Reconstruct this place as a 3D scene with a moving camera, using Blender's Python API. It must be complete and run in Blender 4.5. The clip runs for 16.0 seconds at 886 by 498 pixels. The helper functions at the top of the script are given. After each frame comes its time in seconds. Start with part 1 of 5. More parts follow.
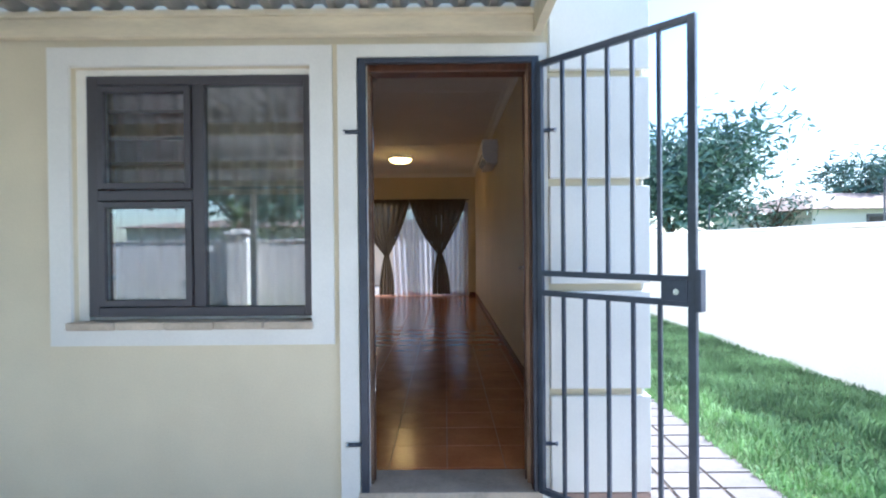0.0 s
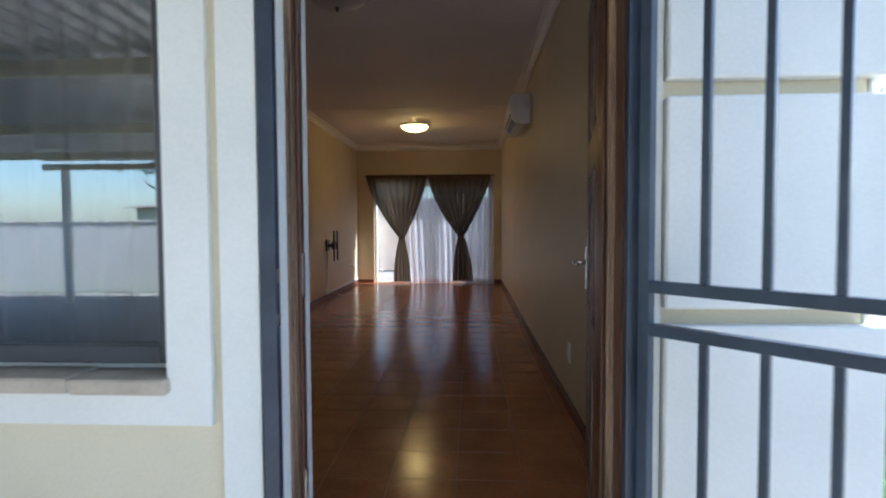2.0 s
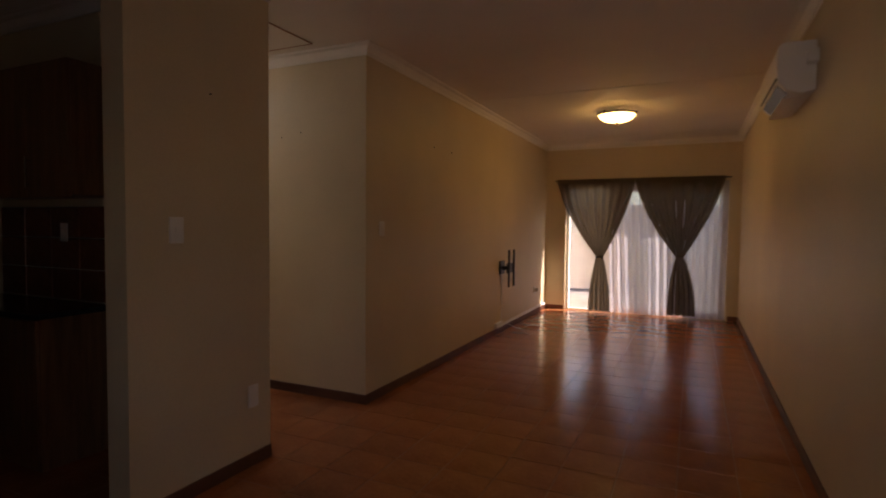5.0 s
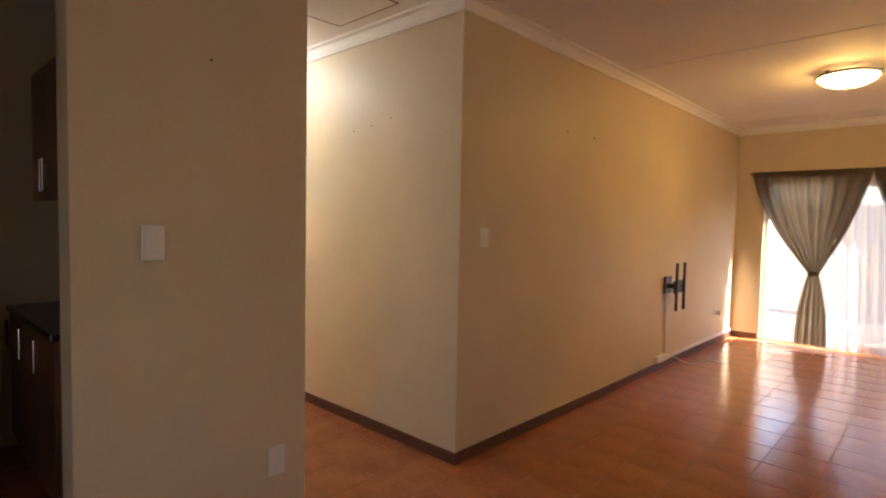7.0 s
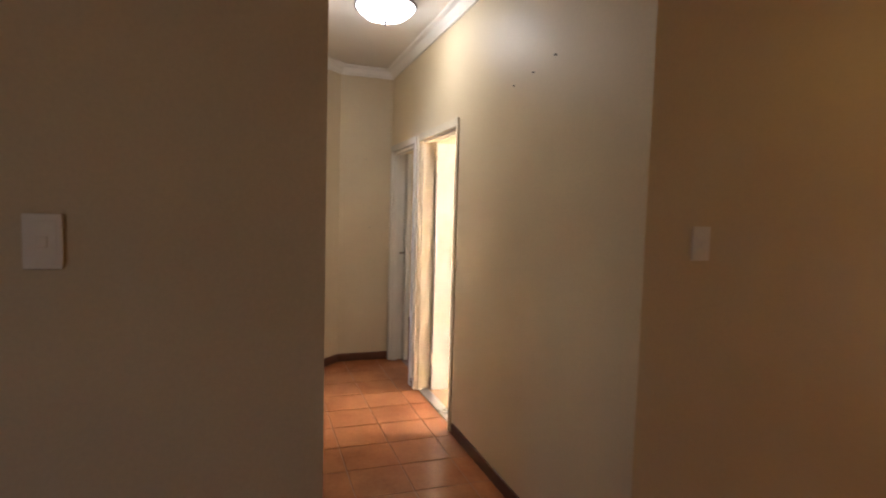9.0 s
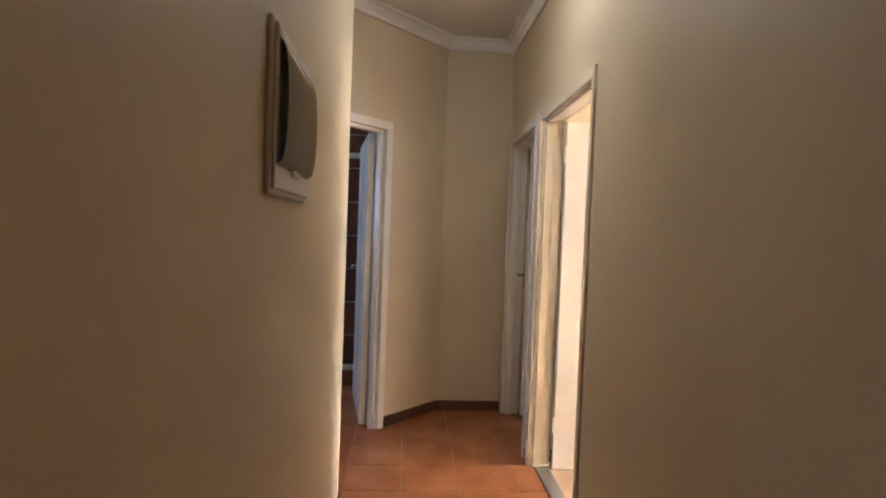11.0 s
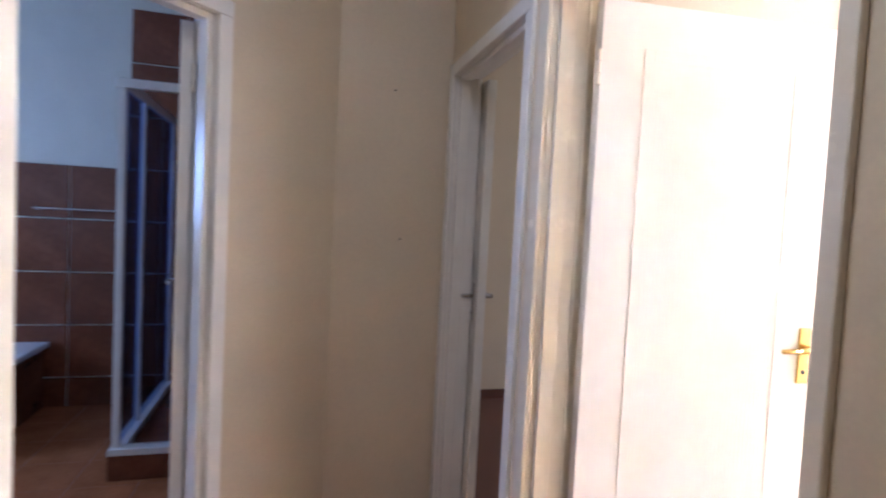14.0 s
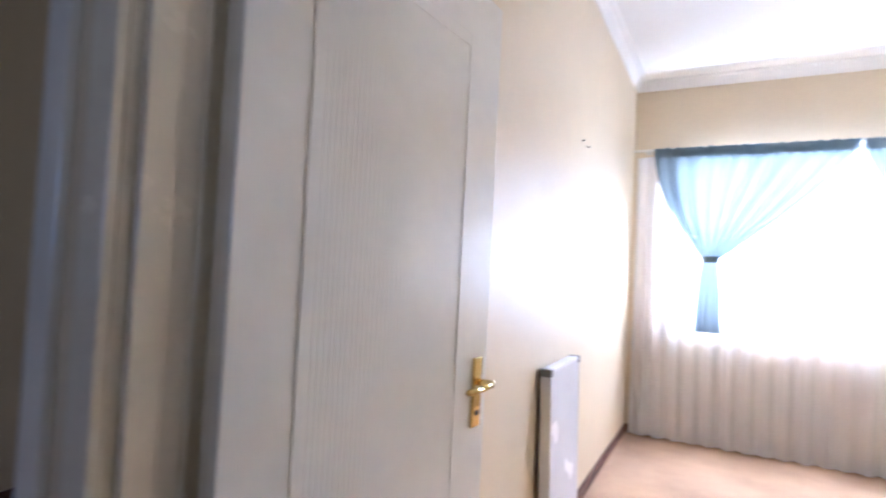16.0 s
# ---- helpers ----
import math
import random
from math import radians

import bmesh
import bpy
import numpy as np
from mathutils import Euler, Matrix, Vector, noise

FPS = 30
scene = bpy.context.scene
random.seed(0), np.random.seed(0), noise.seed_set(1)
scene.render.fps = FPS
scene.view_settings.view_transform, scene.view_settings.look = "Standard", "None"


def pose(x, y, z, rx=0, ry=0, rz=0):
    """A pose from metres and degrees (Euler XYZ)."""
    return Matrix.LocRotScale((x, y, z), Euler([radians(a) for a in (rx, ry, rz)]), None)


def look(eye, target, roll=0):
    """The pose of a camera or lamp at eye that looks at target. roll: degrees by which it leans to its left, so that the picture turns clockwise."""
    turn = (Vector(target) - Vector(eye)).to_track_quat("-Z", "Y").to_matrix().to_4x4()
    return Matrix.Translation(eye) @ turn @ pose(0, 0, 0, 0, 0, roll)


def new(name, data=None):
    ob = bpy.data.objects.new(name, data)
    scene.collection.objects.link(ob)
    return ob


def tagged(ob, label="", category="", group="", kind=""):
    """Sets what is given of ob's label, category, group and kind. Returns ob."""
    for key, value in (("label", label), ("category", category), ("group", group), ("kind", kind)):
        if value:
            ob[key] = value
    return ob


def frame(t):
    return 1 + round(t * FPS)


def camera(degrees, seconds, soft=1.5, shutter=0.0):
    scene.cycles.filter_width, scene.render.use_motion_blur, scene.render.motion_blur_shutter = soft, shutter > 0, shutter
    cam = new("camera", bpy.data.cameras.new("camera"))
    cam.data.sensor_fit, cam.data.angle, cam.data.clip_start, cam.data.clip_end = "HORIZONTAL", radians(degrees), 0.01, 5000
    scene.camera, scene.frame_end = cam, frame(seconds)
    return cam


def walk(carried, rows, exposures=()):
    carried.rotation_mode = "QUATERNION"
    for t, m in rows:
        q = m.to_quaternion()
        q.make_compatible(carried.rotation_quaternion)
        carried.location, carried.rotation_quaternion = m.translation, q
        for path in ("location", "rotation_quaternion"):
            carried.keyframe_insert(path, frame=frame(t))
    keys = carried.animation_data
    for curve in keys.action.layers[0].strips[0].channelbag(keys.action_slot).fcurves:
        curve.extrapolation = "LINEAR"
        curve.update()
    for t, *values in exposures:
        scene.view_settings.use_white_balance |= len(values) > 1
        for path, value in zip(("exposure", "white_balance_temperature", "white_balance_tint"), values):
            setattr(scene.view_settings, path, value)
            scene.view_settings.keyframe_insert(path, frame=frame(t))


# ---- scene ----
cam = camera(78.9, 16.0, soft=2.0, shutter=0.5)
PATH = [
    (0, (0.247, -2.537, 1.185), (0.239, -0.537, 1.167), -0.5),
    (0.5, (0.265, -2.213, 1.162), (0.264, -0.214, 1.098), -0.4),
    (1, (0.294, -1.851, 1.188), (0.273, 0.147, 1.106), -0.6),
    (1.5, (0.288, -1.507, 1.189), (0.22, 0.49, 1.104), -0.3),
    (2, (0.318, -1.209, 1.177), (0.215, 0.787, 1.091), -0.3),
    (2.5, (0.379, -0.81, 1.183), (0.161, 1.176, 1.101), -0.1),
    (3, (0.412, -0.514, 1.199), (0.06, 1.453, 1.113), -0.2),
    (5.5, (0.280, 0.892, 1.459), (-0.697, 2.635, 1.369), 0.7),
    (6, (0.295, 1.173, 1.483), (-0.825, 2.827, 1.386), 0.8),
    (6.5, (0.223, 1.431, 1.446), (-1.025, 2.992, 1.357), 1.0),
    (7, (0.113, 1.744, 1.474), (-1.254, 3.201, 1.377), 1.1),
    (7.5, (-0.014, 2.031, 1.467), (-1.512, 3.351, 1.360), 1.6),
    (8, (-0.045, 2.423, 1.474), (-1.780, 3.412, 1.360), 1.2),
    (8.5, (-0.300, 2.644, 1.478), (-2.112, 3.481, 1.358), 1.7),
    (9, (-0.532, 2.929, 1.476), (-2.418, 3.579, 1.336), 1.6),
    (9.5, (-0.787, 3.163, 1.490), (-2.743, 3.557, 1.345), 1.5),
    (12, (-2.224, 3.419, 1.295), (-4.219, 3.529, 1.231), 2.4),
    (12.5, (-2.541, 3.441, 1.340), (-4.535, 3.567, 1.250), 2.7),
    (13, (-2.841, 3.487, 1.356), (-4.832, 3.648, 1.265), 3.1),
    (13.5, (-3.076, 3.513, 1.384), (-5.055, 3.781, 1.277), 2.9),
    (14, (-3.327, 3.490, 1.384), (-5.250, 4.029, 1.286), 2.9),
    (14.5, (-3.536, 3.512, 1.368), (-5.327, 4.399, 1.304), 3.0),
    (15, (-3.730, 3.554, 1.333), (-5.339, 4.741, 1.351), 3.3),
    (15.5, (-3.879, 3.637, 1.360), (-5.213, 5.127, 1.390), 3.2),
    (16, (-4.056, 3.766, 1.340), (-4.985, 5.537, 1.404), 2.9),
]
EXPOSURES = [(0.0, 1.5, 5200, 9), (1.5, 1.5, 5200, 8), (2.5, 1.4, 5500, 7), (3.1, 1.05, 6300, 7), (5.4, 1.7, 7300, 26), (6.5, 2.8, 7000, 22), (7.5, 3.3, 6900, 15), (9.0, 2.3, 6800, 18),
             (12.0, 1.75, 6200, 20), (13.2, 2.05, 5450, 23), (14.5, 2.0, 5200, 22), (15.5, 0.9, 5000, 18), (16.0, 0.4, 4950, 18)]
walk(cam, [(t, look(eye, target, roll)) for t, eye, target, roll in PATH], EXPOSURES)

# ---- world and sun ----
world = bpy.data.worlds.new("world")
scene.world = world
world.use_nodes = True
wn = world.node_tree
sky = wn.nodes.new("ShaderNodeTexSky")
sky.sky_type = "NISHITA"
sky.sun_disc = False
SUN_EL, SUN_AZ = 44.0, 72.0
sky.sun_elevation, sky.sun_rotation = radians(SUN_EL), radians(SUN_AZ)
wn.links.new(sky.outputs["Color"], wn.nodes["Background"].inputs["Color"])
wn.nodes["Background"].inputs["Strength"].default_value = 0.15
sun = new("sun", bpy.data.lights.new("sun", "SUN"))
sun.data.energy, sun.data.angle, sun.data.color = 5.0, radians(0.6), (1.0, 0.96, 0.90)
sd = Vector((math.sin(radians(SUN_AZ)) * math.cos(radians(SUN_EL)), math.cos(radians(SUN_AZ)) * math.cos(radians(SUN_EL)), math.sin(radians(SUN_EL))))
sun.matrix_world = look((30, 20, 30), Vector((30, 20, 30)) - sd)


def window_light(name, x, y, z, w, h, rz, power, color=(0.9, 0.95, 1.0)):
    """Daylight in an opening, facing the way that rz turns +y."""
    d = bpy.data.lights.new(name, "AREA")
    d.shape, d.size, d.size_y, d.energy, d.color = "RECTANGLE", w, h, power, color
    ob = new(name, d)
    ob.matrix_world = pose(x, y, z, 90, 0, rz)
    return ob


window_light("daylight_bedroom", -3.4, 9.05, 1.65, 2.0, 1.3, 180, 480)
window_light("daylight_bathroom", -6.0, 0.1, 1.7, 0.9, 0.8, 0, 12, (0.42, 0.62, 1.0))
window_light("daylight_second_bedroom", -6.4, 8.36, 1.55, 1.0, 1.1, 180, 9)

window_light("daylight_front_door", 0.265, 0.238, 1.0, 0.72, 1.9, 0, 0.65)


def lamp_light(name, x, y, z, power, color, r=0.12):
    d = bpy.data.lights.new(name, "POINT")
    d.energy, d.color, d.shadow_soft_size = power, color, r
    ob = new(name, d)
    ob.location = (x, y, z)
    return ob


H_LAMP = 2.80
LAMP = (-0.555, 7.295)
HALL_LAMP = (-3.94, 3.68)
lamp_light("living_lamp_halo", *LAMP, H_LAMP - 0.03, 1.1, (1.0, 0.62, 0.22), 0.02)
lamp_light("living_lamp_light", *LAMP, 2.62, 2.5, (1.0, 0.60, 0.16), 0.14)
lamp_light("hall_lamp_halo", *HALL_LAMP, H_LAMP - 0.03, 0.4, (0.9, 0.96, 1.0), 0.02)
lamp_light("hall_lamp_light", *HALL_LAMP, 2.62, 1.7, (0.9, 0.96, 1.0), 0.14)

# ---- materials ----


def mat(name, color, rough=0.6, metal=0.0, var=0.06, scale=3.0, fine=60.0, bump=0.05, coat=0.0, spec=0.5, piece=0.0, stretch=(1, 1, 1), color2=None):
    m = bpy.data.materials.new(name)
    m.use_nodes = True
    n, l = m.node_tree.nodes, m.node_tree.links
    b = n["Principled BSDF"]
    b.inputs["Metallic"].default_value = metal
    b.inputs["Specular IOR Level"].default_value = spec
    b.inputs["Coat Weight"].default_value = coat
    tc = n.new("ShaderNodeTexCoord")
    mp = n.new("ShaderNodeMapping")
    mp.inputs["Scale"].default_value = stretch
    l.new(tc.outputs["Object"], mp.inputs["Vector"])
    big = n.new("ShaderNodeTexNoise")
    big.inputs["Scale"].default_value, big.inputs["Detail"].default_value = scale, 5
    small = n.new("ShaderNodeTexNoise")
    small.inputs["Scale"].default_value, small.inputs["Detail"].default_value = fine, 3
    l.new(mp.outputs[0], big.inputs["Vector"])
    l.new(mp.outputs[0], small.inputs["Vector"])
    add = n.new("ShaderNodeMath")
    add.operation = "MULTIPLY_ADD"
    add.inputs[1].default_value = 0.4
    l.new(small.outputs["Fac"], add.inputs[0])
    l.new(big.outputs["Fac"], add.inputs[2])
    ramp = n.new("ShaderNodeValToRGB")
    c2 = color2 or color
    lo = [max(0, c * (1 - 2 * var)) for c in color]
    hi = [min(1, c * (1 + 2 * var)) for c in c2]
    ramp.color_ramp.elements[0].position, ramp.color_ramp.elements[1].position = 0.45, 0.95
    ramp.color_ramp.elements[0].color, ramp.color_ramp.elements[1].color = (*lo, 1), (*hi, 1)
    l.new(add.outputs[0], ramp.inputs["Fac"])
    out = ramp.outputs["Color"]
    if piece:
        info = n.new("ShaderNodeObjectInfo")
        mr = n.new("ShaderNodeMapRange")
        mr.inputs["To Min"].default_value, mr.inputs["To Max"].default_value = 1 - piece, 1 + piece
        l.new(info.outputs["Random"], mr.inputs["Value"])
        hs = n.new("ShaderNodeHueSaturation")
        l.new(mr.outputs[0], hs.inputs["Value"])
        l.new(out, hs.inputs["Color"])
        out = hs.outputs["Color"]
    l.new(out, b.inputs["Base Color"])
    rr = n.new("ShaderNodeMapRange")
    rr.inputs["To Min"].default_value, rr.inputs["To Max"].default_value = max(0.02, rough - 0.08), min(1, rough + 0.08)
    l.new(big.outputs["Fac"], rr.inputs["Value"])
    l.new(rr.outputs[0], b.inputs["Roughness"])
    if bump:
        bp = n.new("ShaderNodeBump")
        bp.inputs["Strength"].default_value, bp.inputs["Distance"].default_value = bump, 0.01
        l.new(add.outputs[0], bp.inputs["Height"])
        l.new(bp.outputs[0], b.inputs["Normal"])
    return m


def sheer(name, color, clear, thick=0.0):
    """Woven cloth that lets light through: part see-through, part translucent."""
    m = bpy.data.materials.new(name)
    m.use_nodes = True
    n, l = m.node_tree.nodes, m.node_tree.links
    n.remove(n["Principled BSDF"])
    t, tr, df = n.new("ShaderNodeBsdfTransparent"), n.new("ShaderNodeBsdfTranslucent"), n.new("ShaderNodeBsdfDiffuse")
    noi = n.new("ShaderNodeTexNoise")
    noi.inputs["Scale"].default_value = 25
    mx = n.new("ShaderNodeMixRGB")
    mx.inputs[1].default_value = (*[c * 0.93 for c in color], 1)
    mx.inputs[2].default_value = (*color, 1)
    l.new(noi.outputs["Fac"], mx.inputs[0])
    l.new(mx.outputs[0], tr.inputs["Color"])
    l.new(mx.outputs[0], df.inputs["Color"])
    m1, m2 = n.new("ShaderNodeMixShader"), n.new("ShaderNodeMixShader")
    m1.inputs[0].default_value = 0.5 + thick
    l.new(tr.outputs[0], m1.inputs[1])
    l.new(df.outputs[0], m1.inputs[2])
    m2.inputs[0].default_value = 1 - clear
    l.new(t.outputs[0], m2.inputs[1])
    l.new(m1.outputs[0], m2.inputs[2])
    l.new(m2.outputs[0], n["Material Output"].inputs["Surface"])
    return m


def pane_glass(name, tint=(0.9, 0.95, 0.95), frost=0.0, gloss=0.11):
    m = bpy.data.materials.new(name)
    m.use_nodes = True
    n, l = m.node_tree.nodes, m.node_tree.links
    n.remove(n["Principled BSDF"])
    t, g, f = n.new("ShaderNodeBsdfTransparent"), n.new("ShaderNodeBsdfGlossy"), n.new("ShaderNodeLayerWeight")
    pw, ma = n.new("ShaderNodeMath"), n.new("ShaderNodeMath")
    pw.operation, ma.operation = "POWER", "MULTIPLY_ADD"
    f.inputs["Blend"].default_value = 0.5
    pw.inputs[1].default_value, ma.inputs[1].default_value, ma.inputs[2].default_value = 3.5, 0.8, gloss
    l.new(f.outputs["Facing"], pw.inputs[0])
    l.new(pw.outputs[0], ma.inputs[0])
    t.inputs["Color"].default_value = (*tint, 1)
    g.inputs["Roughness"].default_value = 0.01 + frost
    mx = n.new("ShaderNodeMixShader")
    l.new(ma.outputs[0], mx.inputs[0])
    l.new(t.outputs[0], mx.inputs[1])
    l.new(g.outputs[0], mx.inputs[2])
    l.new(mx.outputs[0], n["Material Output"].inputs["Surface"])
    return m


def glow(name, color, strength):
    m = bpy.data.materials.new(name)
    m.use_nodes = True
    b = m.node_tree.nodes["Principled BSDF"]
    b.inputs["Base Color"].default_value = (0.9, 0.88, 0.82, 1)
    b.inputs["Roughness"].default_value = 0.25
    b.inputs["Emission Color"].default_value = (*color, 1)
    b.inputs["Emission Strength"].default_value = strength
    return m


M_WALL = mat("cream_wall_paint", (0.65, 0.54, 0.37), 0.5, var=0.04, scale=1.2, fine=90, bump=0.06, spec=0.4)
M_EXT = mat("exterior_cream_plaster", (0.72, 0.64, 0.45), 0.85, var=0.05, scale=1.5, fine=120, bump=0.15)
M_EXTWHITE = mat("exterior_white_plaster", (0.80, 0.78, 0.70), 0.8, var=0.04, scale=2, fine=120, bump=0.12)
M_BOUND = mat("boundary_wall_plaster", (0.84, 0.78, 0.72), 0.9, var=0.05, scale=0.8, fine=50, bump=0.15)
M_CEIL = mat("white_ceiling_board", (0.76, 0.72, 0.66), 0.75, var=0.03, scale=1, fine=70, bump=0.03)
M_CORNICE = mat("white_cornice", (0.78, 0.75, 0.70), 0.7, var=0.02, bump=0.02)
M_TILE = mat("terracotta_floor_tile", (0.36, 0.118, 0.042), 0.19, var=0.10, scale=4, fine=40, bump=0.02, piece=0.04, color2=(0.40, 0.145, 0.058))
M_GROUT = mat("floor_grout", (0.32, 0.125, 0.06), 0.8, var=0.1)
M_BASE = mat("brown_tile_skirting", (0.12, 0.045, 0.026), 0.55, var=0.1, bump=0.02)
M_WHITEPAINT = mat("white_gloss_paint", (0.80, 0.76, 0.68), 0.22, var=0.02, scale=5, fine=30, bump=0.015)
M_FRAMECREAM = mat("cream_enamel_frame", (0.78, 0.70, 0.55), 0.25, var=0.03, scale=6, bump=0.02)
M_DARKWOOD = mat("dark_stained_wood", (0.085, 0.035, 0.018), 0.32, var=0.25, scale=3, fine=30, bump=0.08, stretch=(10, 10, 0.8))
M_WORNWOOD = mat("worn_wood_frame", (0.09, 0.045, 0.025), 0.5, var=0.35, scale=4, fine=40, bump=0.2, stretch=(8, 8, 0.7), color2=(0.22, 0.135, 0.075))
M_BRONZE = mat("bronze_aluminium", (0.085, 0.08, 0.085), 0.35, metal=0.3, var=0.05, bump=0.0)
M_STEEL = mat("dark_blue_grey_painted_steel", (0.035, 0.045, 0.065), 0.35, var=0.15, scale=8, bump=0.05)
M_CHROME = mat("brushed_chrome", (0.6, 0.6, 0.6), 0.2, metal=1.0, var=0.02, bump=0)
M_BRASS = mat("polished_brass", (0.75, 0.55, 0.2), 0.2, metal=1.0, var=0.05, bump=0)
M_PLASTIC = mat("white_plastic", (0.78, 0.75, 0.70), 0.35, var=0.02, bump=0)
M_BLACK = mat("black_plastic", (0.015, 0.015, 0.017), 0.35, var=0.1, bump=0)
M_SMOKE = mat("smoked_plastic_cover", (0.02, 0.02, 0.025), 0.06, var=0.1, bump=0)
M_GREY = mat("grey_plastic", (0.16, 0.16, 0.17), 0.4, var=0.05, bump=0)
M_ALU = mat("aluminium_trim", (0.65, 0.65, 0.67), 0.3, metal=0.9, var=0.03, bump=0)
M_ZINC = mat("galvanised_roof_sheet", (0.42, 0.41, 0.39), 0.4, metal=0.7, var=0.12, scale=2, fine=20, bump=0.04)
M_TIMBERPAINT = mat("cream_painted_timber", (0.70, 0.61, 0.42), 0.6, var=0.08, scale=4, fine=40, bump=0.08, stretch=(0.6, 4, 4))
M_SILL = mat("pale_sandstone_sill", (0.52, 0.44, 0.33), 0.7, var=0.12, scale=6, bump=0.1, piece=0.08)
M_PAVE = mat("concrete_paver", (0.20, 0.175, 0.165), 0.85, var=0.10, scale=5, fine=80, bump=0.2, piece=0.12)
M_YARD = mat("pale_yard_paving", (0.40, 0.36, 0.32), 0.9, var=0.12, scale=2, fine=60, bump=0.2)
M_SOIL = mat("lawn_soil", (0.09, 0.13, 0.04), 0.95, var=0.25, scale=1.2, fine=14, bump=0.3)
M_GRASS = mat("grass_blade", (0.13, 0.27, 0.10), 0.6, var=0.35, scale=2.0, fine=9, bump=0, color2=(0.25, 0.38, 0.17))
M_LEAF = mat("tree_leaf", (0.08, 0.15, 0.11), 0.55, var=0.3, scale=1.5, fine=10, bump=0, color2=(0.14, 0.22, 0.17))
M_PALM = mat("palm_leaf", (0.10, 0.16, 0.04), 0.5, var=0.25, bump=0)
M_BARK = mat("grey_brown_bark", (0.13, 0.09, 0.06), 0.9, var=0.25, scale=6, bump=0.4, stretch=(4, 4, 0.8))
M_ROOFTILE = mat("terracotta_roof", (0.35, 0.25, 0.2), 0.85, var=0.12, bump=0.1)
M_CARPET = mat("tan_carpet", (0.50, 0.33, 0.20), 0.95, var=0.10, scale=2.5, fine=220, bump=0.35)
M_BROWNTILE = mat("brown_wall_tile", (0.17, 0.055, 0.025), 0.22, var=0.15, scale=5, fine=30, bump=0.03, piece=0.10)
# brown wall tile again, paler: light on the kitchen side wall put into colour
M_LITSIDETILE = mat("lit_brown_wall_tile", (0.30, 0.17, 0.12), 0.25, var=0.12, scale=5, fine=30, bump=0.03, piece=0.08)
M_TILEGROUT = mat("pale_tile_grout", (0.42, 0.34, 0.28), 0.8, var=0.05)
M_BATHWALL = mat("pale_bathroom_paint", (0.62, 0.60, 0.50), 0.6, var=0.03, bump=0.04)
M_CUPBOARD = mat("walnut_melamine", (0.22, 0.105, 0.05), 0.35, var=0.18, scale=3, fine=30, bump=0.02, stretch=(8, 8, 0.7))
M_COUNTER = mat("dark_granite_top", (0.03, 0.028, 0.03), 0.2, var=0.3, scale=30, fine=120, bump=0)
M_CURTAIN = mat("dark_taupe_curtain", (0.085, 0.068, 0.05), 0.9, var=0.15, scale=8, fine=150, bump=0.1)
M_TAUPE = sheer("taupe_curtain_cloth", (0.16, 0.125, 0.09), 0.01, 0.1)
M_NET = sheer("white_net_curtain", (0.60, 0.58, 0.66), 0.27)
M_BEDNET = sheer("white_bedroom_net", (0.93, 0.91, 0.92), 0.14)
M_LACE = sheer("white_lace_curtain", (0.56, 0.53, 0.54), 0.32)
M_RED = sheer("red_curtain_cloth", (0.55, 0.045, 0.025), 0.02)
M_BLUE = sheer("blue_curtain_cloth", (0.20, 0.25, 0.28), 0.01, 0.2)
M_GLASS = pane_glass("window_glass", gloss=0.19)
M_SHOWERGLASS = pane_glass("shower_glass", (0.38, 0.52, 0.85), 0.1)
M_LAMPON = glow("warm_lamp_glass", (1.0, 0.66, 0.22), 4.0)
M_LAMPHALL = glow("cool_lamp_glass", (0.9, 0.97, 1.0), 3.5)
M_LAMPOFF = mat("frosted_lamp_glass", (0.45, 0.42, 0.38), 0.3, var=0.05, bump=0)
M_ENAMEL = mat("white_bath_enamel", (0.82, 0.83, 0.85), 0.1, var=0.01, bump=0)
M_BOARD = mat("white_panel_face", (0.80, 0.80, 0.84), 0.25, var=0.02, bump=0)
M_FARWALL = mat("brown_plaster", (0.50, 0.42, 0.36), 0.9, var=0.1, scale=1.0, bump=0.15)
M_PATIO = mat("patio_yellow_plaster", (0.75, 0.60, 0.30), 0.85, var=0.05, bump=0.1)

# ---- mesh helpers ----


def bm_box(bm, x0, x1, y0, y1, z0, z1, m=None):
    vs = [Vector((x, y, z)) for x in (x0, x1) for y in (y0, y1) for z in (z0, z1)]
    if m is not None:
        vs = [m @ v for v in vs]
    v = [bm.verts.new(p) for p in vs]
    for f in ((0, 1, 3, 2), (4, 6, 7, 5), (0, 4, 5, 1), (2, 3, 7, 6), (0, 2, 6, 4), (1, 5, 7, 3)):
        bm.faces.new([v[i] for i in f])
    return bm


def bm_tube(bm, a, b, r, n=10, r2=None):
    a, b = Vector(a), Vector(b)
    q = (b - a).to_track_quat("Z", "Y").to_matrix()
    r2 = r if r2 is None else r2
    ra, rb = [], []
    for i in range(n):
        c = Vector((math.cos(2 * math.pi * i / n), math.sin(2 * math.pi * i / n), 0))
        ra.append(bm.verts.new(a + q @ (c * r)))
        rb.append(bm.verts.new(b + q @ (c * r2)))
    for i in range(n):
        j = (i + 1) % n
        bm.faces.new((ra[i], ra[j], rb[j], rb[i]))
    bm.faces.new(ra[::-1])
    bm.faces.new(rb)
    return bm


